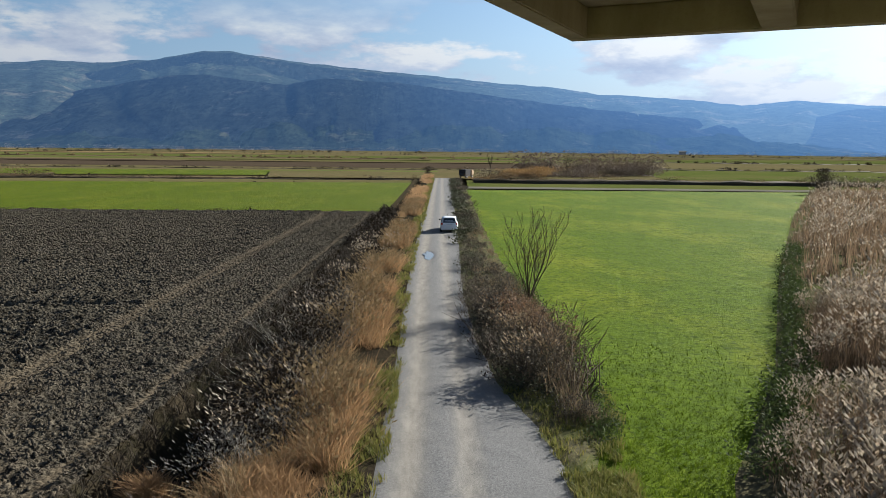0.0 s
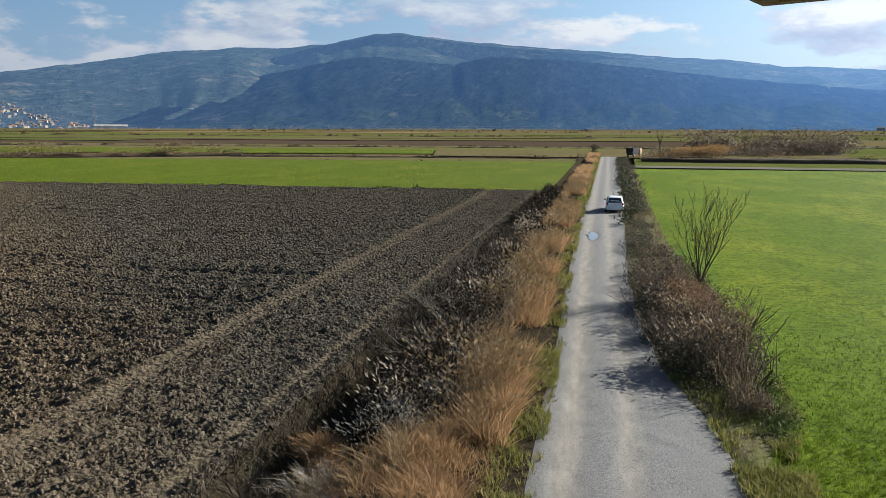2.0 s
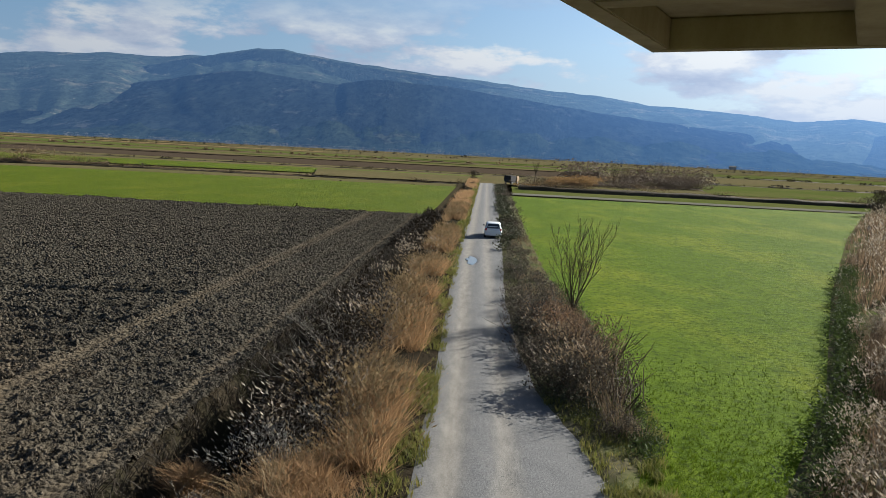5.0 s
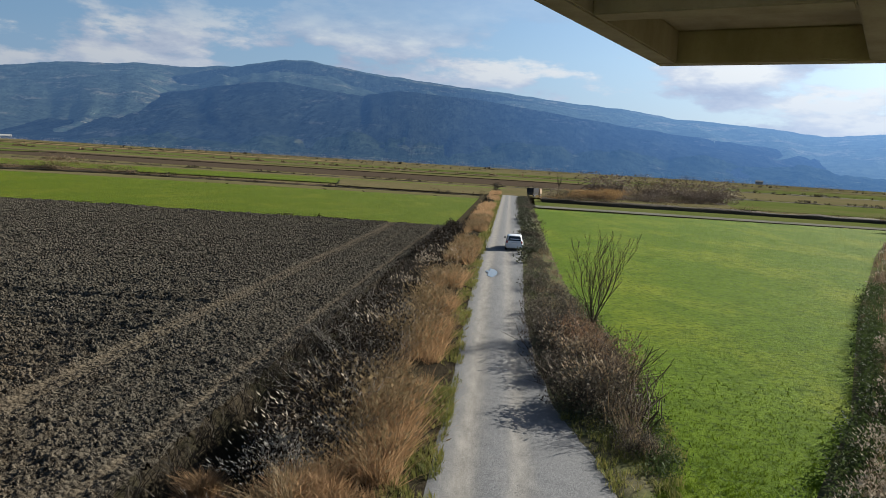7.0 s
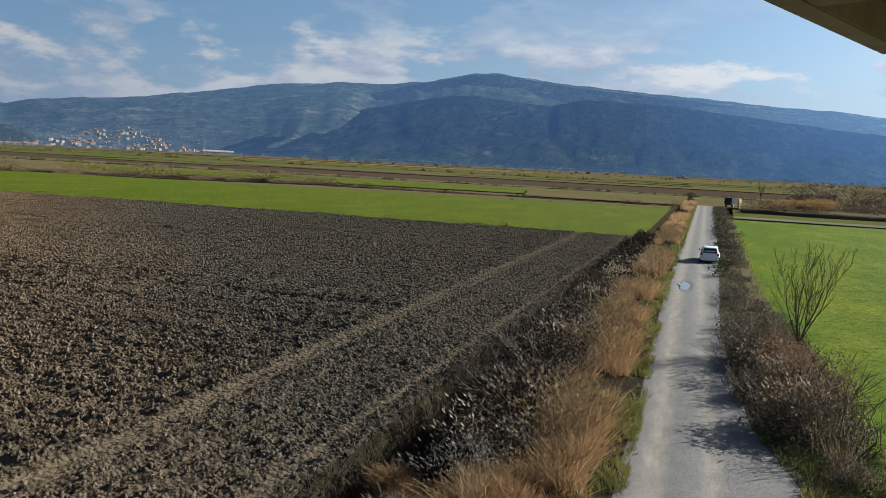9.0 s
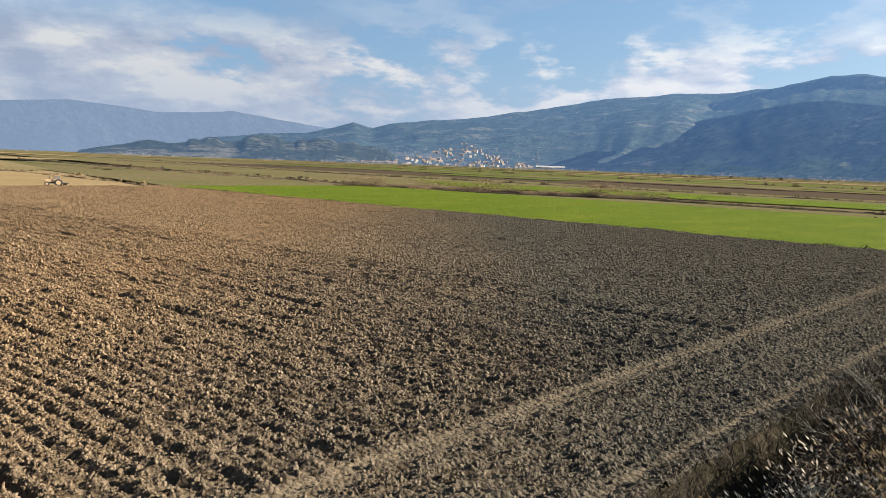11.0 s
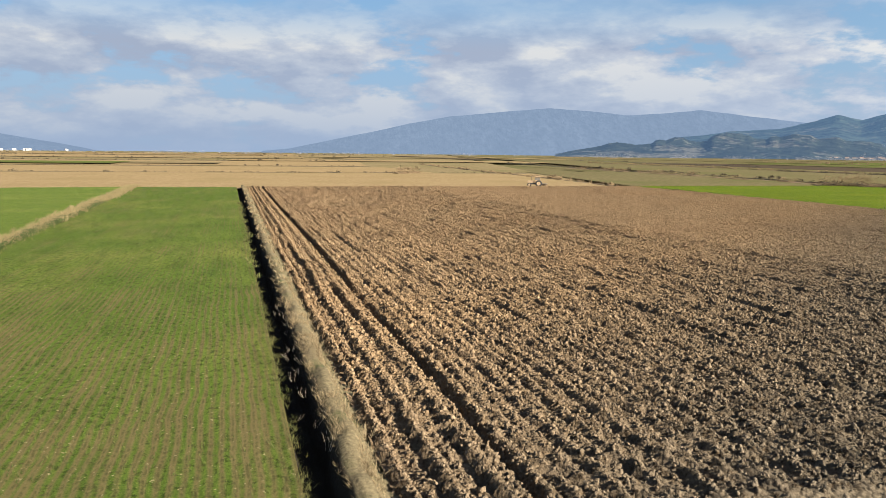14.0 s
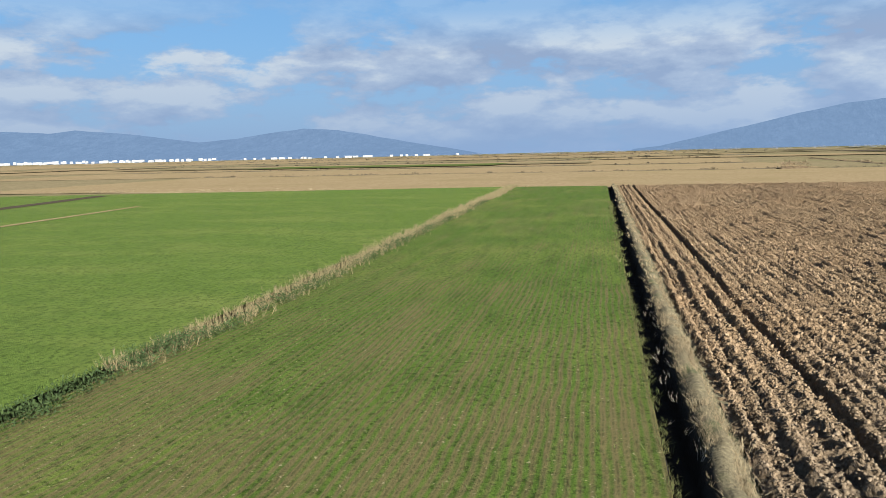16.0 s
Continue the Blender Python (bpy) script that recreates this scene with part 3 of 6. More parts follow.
Z = -0.015 + 0.095 * np.sin(V * math.pi) ** 0.5 - 0.035 * lane + line(Y, [40, 80], [0.03, 0.008]) * (fractal(X * 1.5, Y * 1.5, 35, 3) - 0.5) - 0.04 * damp
sheet("gravel_track", X, Y, Z, ROAD, "pale gravel farm track with wheel lanes and a puddle", masks=[("lane", lane), ("damp", damp)])

# left verge with its ditch
ys, vs = np.r_[np.arange(2, 60, 0.3), np.arange(60, 207, 1.0)], np.linspace(0, 1, 40)
Y, V = np.meshgrid(ys, vs, indexing="ij")
Lx = np.where(Y < 95.5, soil_right(Y) - 0.3, line(Y, [95.5, 177, 236], [-3.8, -1.0, 1.0]))
X = Lx * (1 - V) + (road_left(Y) - 0.08) * V
deep = line(Y, [2, 12, 30, 45, 90], [1.9, 1.9, 1.5, 0.8, 0.4])
Z = -deep * np.exp(-((np.abs(V - 0.22) / line(V, [0.219, 0.221], [0.15, 0.16])) ** 3)) + 0.25 * np.exp(-(((V - 0.62) / 0.2) ** 2)) + 0.35 * (fractal(X * 1.9, Y * 1.9, 51, 3) - 0.5) * np.sin(V * math.pi)
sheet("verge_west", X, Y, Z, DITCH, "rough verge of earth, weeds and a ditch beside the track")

# right verge
X = (road_right(Y) - 0.1) * (1 - V) + (hedge_right(Y) + 0.2) * V
Z = 0.10 * np.sin(V * math.pi) + 0.10 * (fractal(X * 1.7, Y * 1.7, 53, 3) - 0.5) * np.sin(V * math.pi)
sheet("verge_east", X, Y, Z, VERGE, "earth verge under the hedge beside the track")

# right-hand crop and the ground under the reeds
ys, vs = np.linspace(10, 149, 210), np.linspace(0, 1, 100)
Y, V = np.meshgrid(ys, vs, indexing="ij")
X = hedge_right(Y) * (1 - V) + np.maximum(crop_edge(Y), hedge_right(Y) + 0.2) * V
Z = 0.09 * (fractal(X * 1.4, Y * 1.4, 61, 3) - 0.5)
sheet("lush_crop_field", X, Y, Z, CROP_RIGHT, "lush green field of young wheat with yellow patches")
ys, vs = np.linspace(4, 150, 120), np.linspace(0, 1, 60)
Y, V = np.meshgrid(ys, vs, indexing="ij")
X = (crop_edge(Y) - 0.2) * (1 - V) + (crop_edge(Y) + 90) * V
sheet("reed_ground", X, Y, 0.2 * (fractal(X * 0.8, Y * 0.8, 63, 3) - 0.5) - 0.05, VERGE, "dark earth under the reed bed")
patch("crossing_track", ((9.5, 154), (260, 146), (260, 153), (9.5, 162)), 0.0, PALE_TRACK, "pale grassy farm track crossing the plain", (60, 12), 0.05, 8)

patch("junction_ground", ((-40, 204), (70, 204), (80, 262), (-50, 262)), 0.0, DRY, "rough dry ground where the tracks meet", (40, 30), 0.1, 12)

patch("near_ground", ((-9.5, 1.2), (9.0, 1.2), (9.0, 4.2), (-9.5, 4.2)), -0.16, VERGE, "rough earth below the landing", (30, 8), 0.05, 14)
patch("south_east_meadow", ((6.02, -150), (500, -150), (500, 3.9), (6.02, 3.9)), -0.10, DRY, "rough dry meadow beside the track", (60, 30), 0.1, 15)
patch("east_meadow", ((95.4, 4), (700, 4), (700, 150), (170.4, 150)), -0.10, DRY, "rough dry meadow beyond the reeds", (40, 20), 0.1, 16)

# ---------------------------------------------------------------- far strips of farmland
patch("west_plain", ((-2900, -2700), (-172.6, -2700), (-173.4, 88), (-2900, 700)), -0.52, DRY_WEST, "tan dry meadows of the plain", (60, 60))
patch("south_plain", ((-172.4, -2700), (400, -2700), (400, -150.2), (-172.4, -20.5)), -0.54, DRY_WEST, "tan dry meadows of the plain", (20, 40))
patch("north_plain", ((-2900, 702), (-177, 162), (-177, 2400), (-2900, 2400)), -0.53, DRY, "dry olive meadows of the plain", (40, 40))
patch("far_plain", ((-176.5, 263), (1600, 263), (1600, 2400), (-176.5, 2400)), -0.51, DRY, "dry olive meadows of the plain", (40, 40))
patch("east_plain", ((80.5, 164), (1600, 164), (1600, 262.6), (80.5, 262.6)), -0.50, DRY, "dry olive meadows of the plain", (40, 10))
STRIPS = [
    ((-178, 160), (3, 178), (6, 232), (-185, 200), DRY, "rough dry strip along a drain"),
    ((-190, 212), (5, 238), (9, 290), (-260, 262), CROP_BAND, "bright green strip of farmland"),
    ((-700, 360), (40, 325), (80, 455), (-700, 520), DARK_SOIL, "dark ploughed strip of farmland"),
    ((-800, 560), (90, 480), (120, 560), (-800, 650), GREEN_FAR, "pale green strip of farmland"),
    ((-900, 700), (160, 620), (200, 760), (-900, 900), GREEN_FAR, "pale green strip of farmland"),
    ((12, 170), (300, 160), (300, 196), (14, 205), GREEN_FAR, "pale green strip of farmland"),
    ((60, 225), (420, 200), (520, 330), (70, 330), GREEN_FAR, "pale green strip of farmland"),
    ((75, 350), (560, 345), (700, 520), (120, 540), DRY, "rough dry strip of farmland"),
    ((130, 560), (800, 540), (900, 800), (180, 800), GREEN_FAR, "pale green strip of farmland"),
    ((-300, -190), (-173, -190), (-176, 88), (-300, 110), STUBBLE, "pale straw stubble field"),
    ((-420, -330), (-302, -330), (-304, 70), (-420, 66), STUBBLE, "pale straw stubble field"),
    ((-640, -500), (-430, -500), (-440, 60), (-640, 80), STUBBLE, "pale straw stubble field"),
    ((-900, -700), (-660, -700), (-665, 60), (-900, 80), DRY_WEST, "dry meadow strip"),
    ((-1500, -1100), (-910, -1100), (-915, 120), (-1500, 160), STUBBLE, "pale straw stubble field"),
    ((-2700, -2600), (-1530, -2600), (-1540, 300), (-2700, 500), DRY_WEST, "dry meadow far off"),
    ((-1500, -2400), (-160, -2400), (-160, -420), (-1500, -1110), STUBBLE, "pale straw stubble field"),
    ((-2300, -1800), (-1620, -1800), (-1620, 60), (-2300, 100), STUBBLE, "pale straw stubble field"),
    ((-330, 118), (-180, 96), (-182, 158), (-340, 200), DRY, "rough dry strip of farmland"),
    ((-172, -300), (-152, -150), (60, -150), (60, -300), STUBBLE, "tan stubble field beyond the crops"),
]
lots = random.Random(12)
MATS = [(GREEN_FAR, "pale green strip of farmland"), (DRY, "rough dry strip of farmland"), (STUBBLE, "tan stubble strip of farmland"),
        (DARK_SOIL, "dark ploughed strip of farmland")]
for x0, x1, y0, y1, n, weights in [(-820, 60, 800, 2200, 16, (4, 5, 2, 1)), (70, 760, 345, 800, 10, (6, 4, 0, 1)), (120, 1300, 800, 2200, 14, (5, 6, 1, 1)),
                                   (-320, 60, 300, 800, 9, (4, 5, 1, 2)), (-1600, -320, 200, 2200, 22, (2, 6, 4, 1))]:
    for _ in range(n):
        cx, cy = lots.uniform(x0, x1), lots.uniform(y0, y1)
        wide, deep2, tilt2 = lots.uniform(0.25, 0.6) * (x1 - x0), lots.uniform(8, 40) * (1 + cy / 700), lots.uniform(-0.06, 0.03)
        mat, label = lots.choices(MATS, weights)[0]
        STRIPS.append(((cx - wide / 2, cy - tilt2 * wide / 2), (cx + wide / 2, cy + tilt2 * wide / 2),
                       (cx + wide / 2, cy + deep2 + tilt2 * wide / 2), (cx - wide / 2, cy + deep2 - tilt2 * wide / 2), mat, label))
for _ in range(26):
    cx, cy = lots.uniform(-2600, -320), lots.uniform(-900, 60)
    wide, deep2 = lots.uniform(8, 60) * (1 + abs(cx) / 700), lots.uniform(120, 420)
    mat, label = lots.choices([*MATS, (DRY_WEST, "tan meadow strip")], (2, 1, 6, 0, 6))[0]
    STRIPS.append(((cx - wide, cy), (cx, cy), (cx + 20, cy + deep2), (cx - wide + 20, cy + deep2), mat, label))
for k, (a, b, c, d, mat, label) in enumerate(STRIPS):
    patch("farmland_strip", (a, b, c, d), -0.45 + 0.006 * k, mat, label, (12, 12), 0.0, 80 + k)

# ---------------------------------------------------------------- mountains
def flank(az, el, far, near, seed, rugged, BB, TT, floor=-1.8, uneven=0.25):
    """Distance and height on a mountain flank at a bearing (radians) and a share of the way from foot to crest."""
    deg = np.degrees(BB)
    lift = 0.22 * uneven * (fractal(deg * 0.9 + 60, deg * 0 + 4, seed + 60, 4, 0.6) - 0.5) * np.clip(np.interp(deg, az, el), 0, 1)
    crest = np.tan(np.radians(np.interp(deg, az, el) + lift)) * far + 8
    bend = 1.6 * (fractal(TT * 2.2, deg * 0.15 + 50, seed + 3, 2) - 0.5)
    spur = 1 - np.abs(fractal(deg * 0.17 + 40 + bend, TT * 0.5 + 7, seed, 2) - 0.5) * 3.4
    fold = 1 - np.abs(fractal(deg * 0.5 + 90 + 1.5 * bend, TT * 1.3 + 3, seed + 9, 3) - 0.5) * 3.2
    prof = np.where(TT <= 1, TT**1.15, 1 - (TT - 1) * 2.5)
    body = np.clip(4 * TT * (1 - TT), 0, 1)
    height = np.maximum(crest - floor, 0) * (prof + body * rugged * (spur * 0.66 + fold * 0.17 - 0.46))
    small = (fractal(deg * 2.2, TT * 14, seed + 20, 4, 0.6) - 0.5) * 11 * np.clip(crest / 250, 0, 1) * np.clip(1.15 - TT, 0.25, 1)
    dist = near + (far - near) * TT + 160 * (fractal(deg * 0.3, TT * 0 + 2, seed + 30, 3) - 0.5) * (1 - TT)
    return dist, floor + height + small * np.clip(TT * 3, 0, 1)


def ridge(name, az, el, far, near, mat, label, seed, rugged, step=0.25, uneven=0.25):
    """A mountain flank: its crest stands at the given bearings and heights, its foot nearer by."""
    B = np.radians(np.arange(az[0], az[-1] + step, step))
    BB, TT = np.meshgrid(B, np.linspace(0, 1.12, 60), indexing="ij")
    dist, z = flank(az, el, far, near, seed, rugged, BB, TT, -1.8, uneven)
    return sheet(name, dist * np.sin(BB), dist * np.cos(BB), z, mat, label)


BACK_AZ = [-68, -62, -59, -55.7, -52.7, -51, -49, -47.6, -46, -42.7, -39, -34.4, -30.4, -25.4, -21.7, -19, -17.4, -15.4, -13.4, -11,
                            -8, -4.7, 0.3, 4.1, 9.7, 13.8, 17.4, 20.5, 23.6, 25.4, 26.8, 30.2, 34, 44, 60]
BACK_EL = [-0.1, 0.6, 1.3, 1.7, 1.9, 2.25, 2.84, 2.5, 2.85, 3.25, 3.6, 4.4, 5.1, 5.55, 5.68, 5.95, 6.3, 6.75, 6.79, 6.5,
       6.2, 5.9, 5.53, 5.15, 4.7, 4.12, 3.93, 3.63, 3.3, 3.38, 3.58, 3.24, 3.0, 2.4, 2.0]
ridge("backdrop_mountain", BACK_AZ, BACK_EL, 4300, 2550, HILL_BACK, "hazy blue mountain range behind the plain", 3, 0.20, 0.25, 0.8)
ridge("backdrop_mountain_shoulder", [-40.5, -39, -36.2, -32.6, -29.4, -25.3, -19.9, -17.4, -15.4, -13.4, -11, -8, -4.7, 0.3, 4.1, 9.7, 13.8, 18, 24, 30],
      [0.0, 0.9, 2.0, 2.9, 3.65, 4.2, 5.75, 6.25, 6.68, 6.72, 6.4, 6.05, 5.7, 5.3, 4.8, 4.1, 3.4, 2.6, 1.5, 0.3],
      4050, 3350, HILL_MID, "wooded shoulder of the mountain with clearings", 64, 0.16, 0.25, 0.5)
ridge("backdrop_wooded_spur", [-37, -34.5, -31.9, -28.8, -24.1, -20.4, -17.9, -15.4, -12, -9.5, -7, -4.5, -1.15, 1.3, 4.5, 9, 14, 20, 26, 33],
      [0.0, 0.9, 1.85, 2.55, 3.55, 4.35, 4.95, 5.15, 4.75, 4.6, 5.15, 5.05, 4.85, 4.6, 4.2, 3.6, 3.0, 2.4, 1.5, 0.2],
      3550, 2350, HILL_FRONT, "wooded mountain spur, coloured dark for cloud shade", 14, 0.20, 0.25, 0.8)
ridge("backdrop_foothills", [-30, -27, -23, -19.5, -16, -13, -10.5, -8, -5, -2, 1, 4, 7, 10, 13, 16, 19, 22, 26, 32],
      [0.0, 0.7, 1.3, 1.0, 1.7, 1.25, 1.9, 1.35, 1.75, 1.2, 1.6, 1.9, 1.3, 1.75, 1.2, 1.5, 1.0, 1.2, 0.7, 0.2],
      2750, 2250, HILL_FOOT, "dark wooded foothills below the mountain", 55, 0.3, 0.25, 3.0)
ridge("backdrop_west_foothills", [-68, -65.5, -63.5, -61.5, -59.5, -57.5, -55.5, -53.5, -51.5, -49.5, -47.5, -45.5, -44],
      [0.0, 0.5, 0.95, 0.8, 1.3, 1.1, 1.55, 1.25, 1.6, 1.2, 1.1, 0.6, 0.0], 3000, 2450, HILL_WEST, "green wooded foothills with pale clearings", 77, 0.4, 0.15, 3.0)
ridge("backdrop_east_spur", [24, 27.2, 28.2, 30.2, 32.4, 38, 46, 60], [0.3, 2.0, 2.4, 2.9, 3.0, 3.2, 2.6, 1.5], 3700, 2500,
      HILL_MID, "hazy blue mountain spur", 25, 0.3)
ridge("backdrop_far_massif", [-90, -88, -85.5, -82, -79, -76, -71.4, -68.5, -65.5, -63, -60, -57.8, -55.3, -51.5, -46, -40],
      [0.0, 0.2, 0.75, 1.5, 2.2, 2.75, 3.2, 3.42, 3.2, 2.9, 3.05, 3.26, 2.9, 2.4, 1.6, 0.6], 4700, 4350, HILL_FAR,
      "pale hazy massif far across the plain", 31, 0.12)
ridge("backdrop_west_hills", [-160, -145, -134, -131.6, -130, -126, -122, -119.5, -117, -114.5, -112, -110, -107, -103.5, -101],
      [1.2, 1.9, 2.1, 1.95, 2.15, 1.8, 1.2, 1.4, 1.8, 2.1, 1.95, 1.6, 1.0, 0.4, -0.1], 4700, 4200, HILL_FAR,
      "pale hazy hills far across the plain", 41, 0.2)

# ---------------------------------------------------------------- thing helpers
def root(name, label, category, m=None, group=""):
    ob = tagged(new(name), label, category, group)
    if m is not None:
        ob.matrix_world = m
    return ob


def part(name, bm, mat, parent, label=""):
    """Links a bmesh as one mesh object under a thing or a part."""
    me = bpy.data.meshes.new(name)
    bm.to_mesh(me)
    bm.free()
    me.materials.append(mat)
    ob = new(name, me)
    ob.parent = parent
    if label:
        ob["label"] = label
    return ob


def block(x0, x1, y0, y1, z0, z1, edge=0.0):
    """A box with eased edges."""
    bm = bmesh.new()
    bmesh.ops.create_cube(bm, size=1)
    bmesh.ops.scale(bm, vec=(x1 - x0, y1 - y0, z1 - z0), verts=bm.verts)
    bmesh.ops.translate(bm, vec=((x0 + x1) / 2, (y0 + y1) / 2, (z0 + z1) / 2), verts=bm.verts)
    if edge:
        bmesh.ops.bevel(bm, geom=bm.edges[:], offset=edge, segments=2, affect="EDGES")
    return bm


def canopy():
    """Concrete roof with downstand beams that reaches out over the landing."""
    m = Matrix.Translation((1.29, 5.80, 8.84)) @ Matrix.Rotation(radians(-28.1), 4, "Z")
    top = root("concrete_canopy", "weathered concrete canopy with downstand beams, on columns", "canopy", m)
    part("slab", block(0.0, 5.62, -2.7, 0.0, 0.225, 0.36, 0.012), CONCRETE, top)
    part("edge_beam", block(0.0, 0.16, -2.7, -0.142, 0, 0.223, 0.010), CONCRETE, top)
    part("front_beam", block(0.0, 5.62, -0.14, 0.0, 0, 0.223, 0.010), CONCRETE, top)
    for x in (1.35, 2.70, 4.05, 5.40):
        part("rib", block(x, x + 0.22, -2.7, -0.142, 0, 0.223, 0.010), CONCRETE, top)
    for x0, x1 in ((0.162, 1.348), (1.572, 2.698), (2.922, 4.048), (4.272, 5.398)):
        part("cross_beam", block(x0, x1, -1.86, -1.68, 0.0, 0.223, 0.008), CONCRETE, top)
    for x, y in ((3.3, -2.45), (5.45, -0.6)):
        part("column", block(x - 0.15, x + 0.15, y - 0.15, y + 0.15, -9.9, 0.0, 0.015), CONCRETE, top)


canopy()

# ---------------------------------------------------------------- growth
STRAW = leaf_material("dry_orange_grass", (0.432, 0.2772, 0.144), (0.1656, 0.0994, 0.0504), 0.5)
STRAW_PALE = leaf_material("pale_straw", (0.3312, 0.2484, 0.144), (0.1512, 0.1116, 0.0562), 0.3)
WEED = leaf_material("grey_weeds", (0.0613, 0.0490, 0.0339), (0.0186, 0.0151, 0.0111), 0.15)
FLUFF = leaf_material("pale_seed_heads", (0.4306, 0.3685, 0.2857), (0.2484, 0.1946, 0.1366), 0.4)
BARK = leaf_material("bare_twigs", (0.0828, 0.0612, 0.0418), (0.036, 0.0274, 0.0202), 0.0)
DEAD_LEAF = leaf_material("withered_leaves", (0.144, 0.1044, 0.0648), (0.0252, 0.0202, 0.0144), 0.25)
GREEN_LEAF = leaf_material("green_weeds", (0.0576, 0.0792, 0.023), (0.0288, 0.0446, 0.0144), 0.3)
SPROUT = leaf_material("wheat_sprouts", (0.09, 0.1368, 0.0072), (0.0684, 0.108, 0.0058), 0.4)
SPROUT_DULL = leaf_material("thin_sprouts", (0.0504, 0.0756, 0.0144), (0.1044, 0.108, 0.0288), 0.3)
VERGE_GRASS = leaf_material("verge_grass", (0.110, 0.130, 0.026), (0.235, 0.200, 0.070), 0.4)
rng = np.random.RandomState(7)


def spread(n, y0, y1, left, right, z=0.0, thin=None):
    """Random places between two courses that depend on y; thin: how many of them stay, 0 to 1, by place."""
    y = rng.uniform(y0, y1, n)
    a, b = left(y), right(y)
    x = a + (b - a) * rng.rand(n)
    if thin is not None:
        keep = rng.rand(n) < thin(x, y)
        x, y = x[keep], y[keep]
    return np.stack([x, y, np.full(len(x), z)], -1)


def grow(template, places, low, high, lean=0.15, tall=None):
    n = len(places)
    s = rng.uniform(low, high, n)
    if tall is not None:
        s = s * tall(places[:, 0], places[:, 1])
    return scatter(template, places, s, rng.uniform(0, 6.28, n), rng.normal(-0.05, lean, (n, 2)))


def clumpy(scale, cut, seed):
    return lambda x, y: np.clip((fractal(x * scale, y * scale, seed, 2) - cut) * 6, 0.05, 1)


def hard(scale, cut, seed):
    return lambda x, y: np.clip((fractal(x * scale, y * scale, seed, 2) - cut) * 9, 0, 1)


def mound(count, leaf, seed, droop=0.35):
    """A rounded bush: small leaves over a dome one metre wide and high, with gaps and stray shoots."""
    r = np.random.RandomState(seed)
    V, F = [], []
    for k in range(count):
        a, up2 = r.uniform(0, 2 * math.pi), r.uniform(0.02, 1.0)
        rad = math.sqrt(max(1 - up2 * up2, 0)) * 0.5 * r.uniform(0.7, 1.12) * (1 + 0.25 * math.sin(3 * a + seed))
        c2 = np.array([math.cos(a) * rad, math.sin(a) * rad, up2 * r.uniform(0.75, 1.1)])
        e, g = r.normal(0, 1, 3), r.normal(0, 1, 3)
        e[2] -= droop
        e, g = e / np.linalg.norm(e) * leaf * r.uniform(0.6, 1.4), g / np.linalg.norm(g) * leaf * 0.5
        b = len(V)
        V += [c2 - e, c2 + g, c2 + e, c2 - g]
        F += [(b, b + 1, b + 2), (b, b + 2, b + 3)]
    return np.array(V), np.array(F)


# clods on the ploughed soil, thinning out with the way from the landing
def clod(seed):
    """A blunt broken lump, its foot sunk in the soil."""
    r = np.random.RandomState(seed)
    v = np.array([(1, 0, -0.5), (0, 1, -0.5), (-1, 0, -0.5), (0, -1, -0.5), (0.62, 0.35, 0.55), (-0.60, 0.40, 0.7), (0.05, -0.68, 0.5)], float) * 0.62 + r.uniform(-0.2, 0.2, (7, 3))
    return v, np.array([(0, 1, 4), (1, 5, 4), (1, 2, 5), (2, 3, 6), (2, 6, 5), (3, 0, 6), (0, 4, 6), (4, 5, 6)])


pairs = []
for k, (n, x0, y1, lo, hi) in enumerate([(42000, -30, 28, 0.038, 0.078), (30000, -32, 34, 0.05, 0.09), (3000, -36, 36, 0.09, 0.14), (34000, -66, 60, 0.075, 0.13),
                                         (10000, -140, 91, 0.13, 0.21)]):
    x, y = rng.uniform(x0, -5.5, n), rng.uniform(1.0, y1, n)
    z, tr, crest = ploughed(x, y)
    ok = (x < soil_right(y) - 0.1) & (y > bank(x) + 0.9) & (tr < 0.18 + 0.45 * rng.rand(n) ** 2) & (rng.rand(n) < crest)
    p = np.stack([x, y, z + rng.uniform(-0.02, 0.04, n)], -1)[ok]
    size = rng.uniform(lo, hi, (len(p), 1)) * rng.uniform(0.7, 1.3, (len(p), 3)) * [1.0, 1.0, 0.95]
    pairs.append(scatter(clod(60 + k), p, size, rng.uniform(0, 6.28, len(p)), rng.normal(0, 0.3, (len(p), 2))))
stuff("soil_clods", pairs, CLOD, "loose dry clods of turned clay on the ploughed field, some paled as sunlit", "soil")

# sprouts in the crops
tuft_low = blades(5, 0.16, 0.10, 0.010, 0.10, 1)
p = spread(10000, 13.5, 44, hedge_right, lambda y: np.minimum(crop_edge(y), hedge_right(y) + 18), 0.0,
           lambda x, y: np.clip(2.2 - np.hypot(x, y) / 15, 0, 1))
stuff("wheat_sprouts", [grow(tuft_low, p, 0.5, 1.0)], SPROUT, "short green sprouts of young wheat", "grass")
n = 13000
x = -8 - 45 * rng.rand(n) ** 1.3
row = np.round(rng.uniform(-21, -1.4, n) / 0.30) * 0.30 + rng.normal(0, 0.05, n)
p = np.stack([x, row + bank(x), np.zeros(n)], -1)
p = p[(rng.rand(n) < clumpy(0.25, 0.4, 91)(p[:, 0], p[:, 1])) & (p[:, 1] > -20)]
stuff("cereal_sprouts", [grow(blades(4, 0.09, 0.06, 0.008, 0.07, 2), p, 0.6, 1.2)], SPROUT_DULL, "thin short sprouts of cereal in rows", "grass")

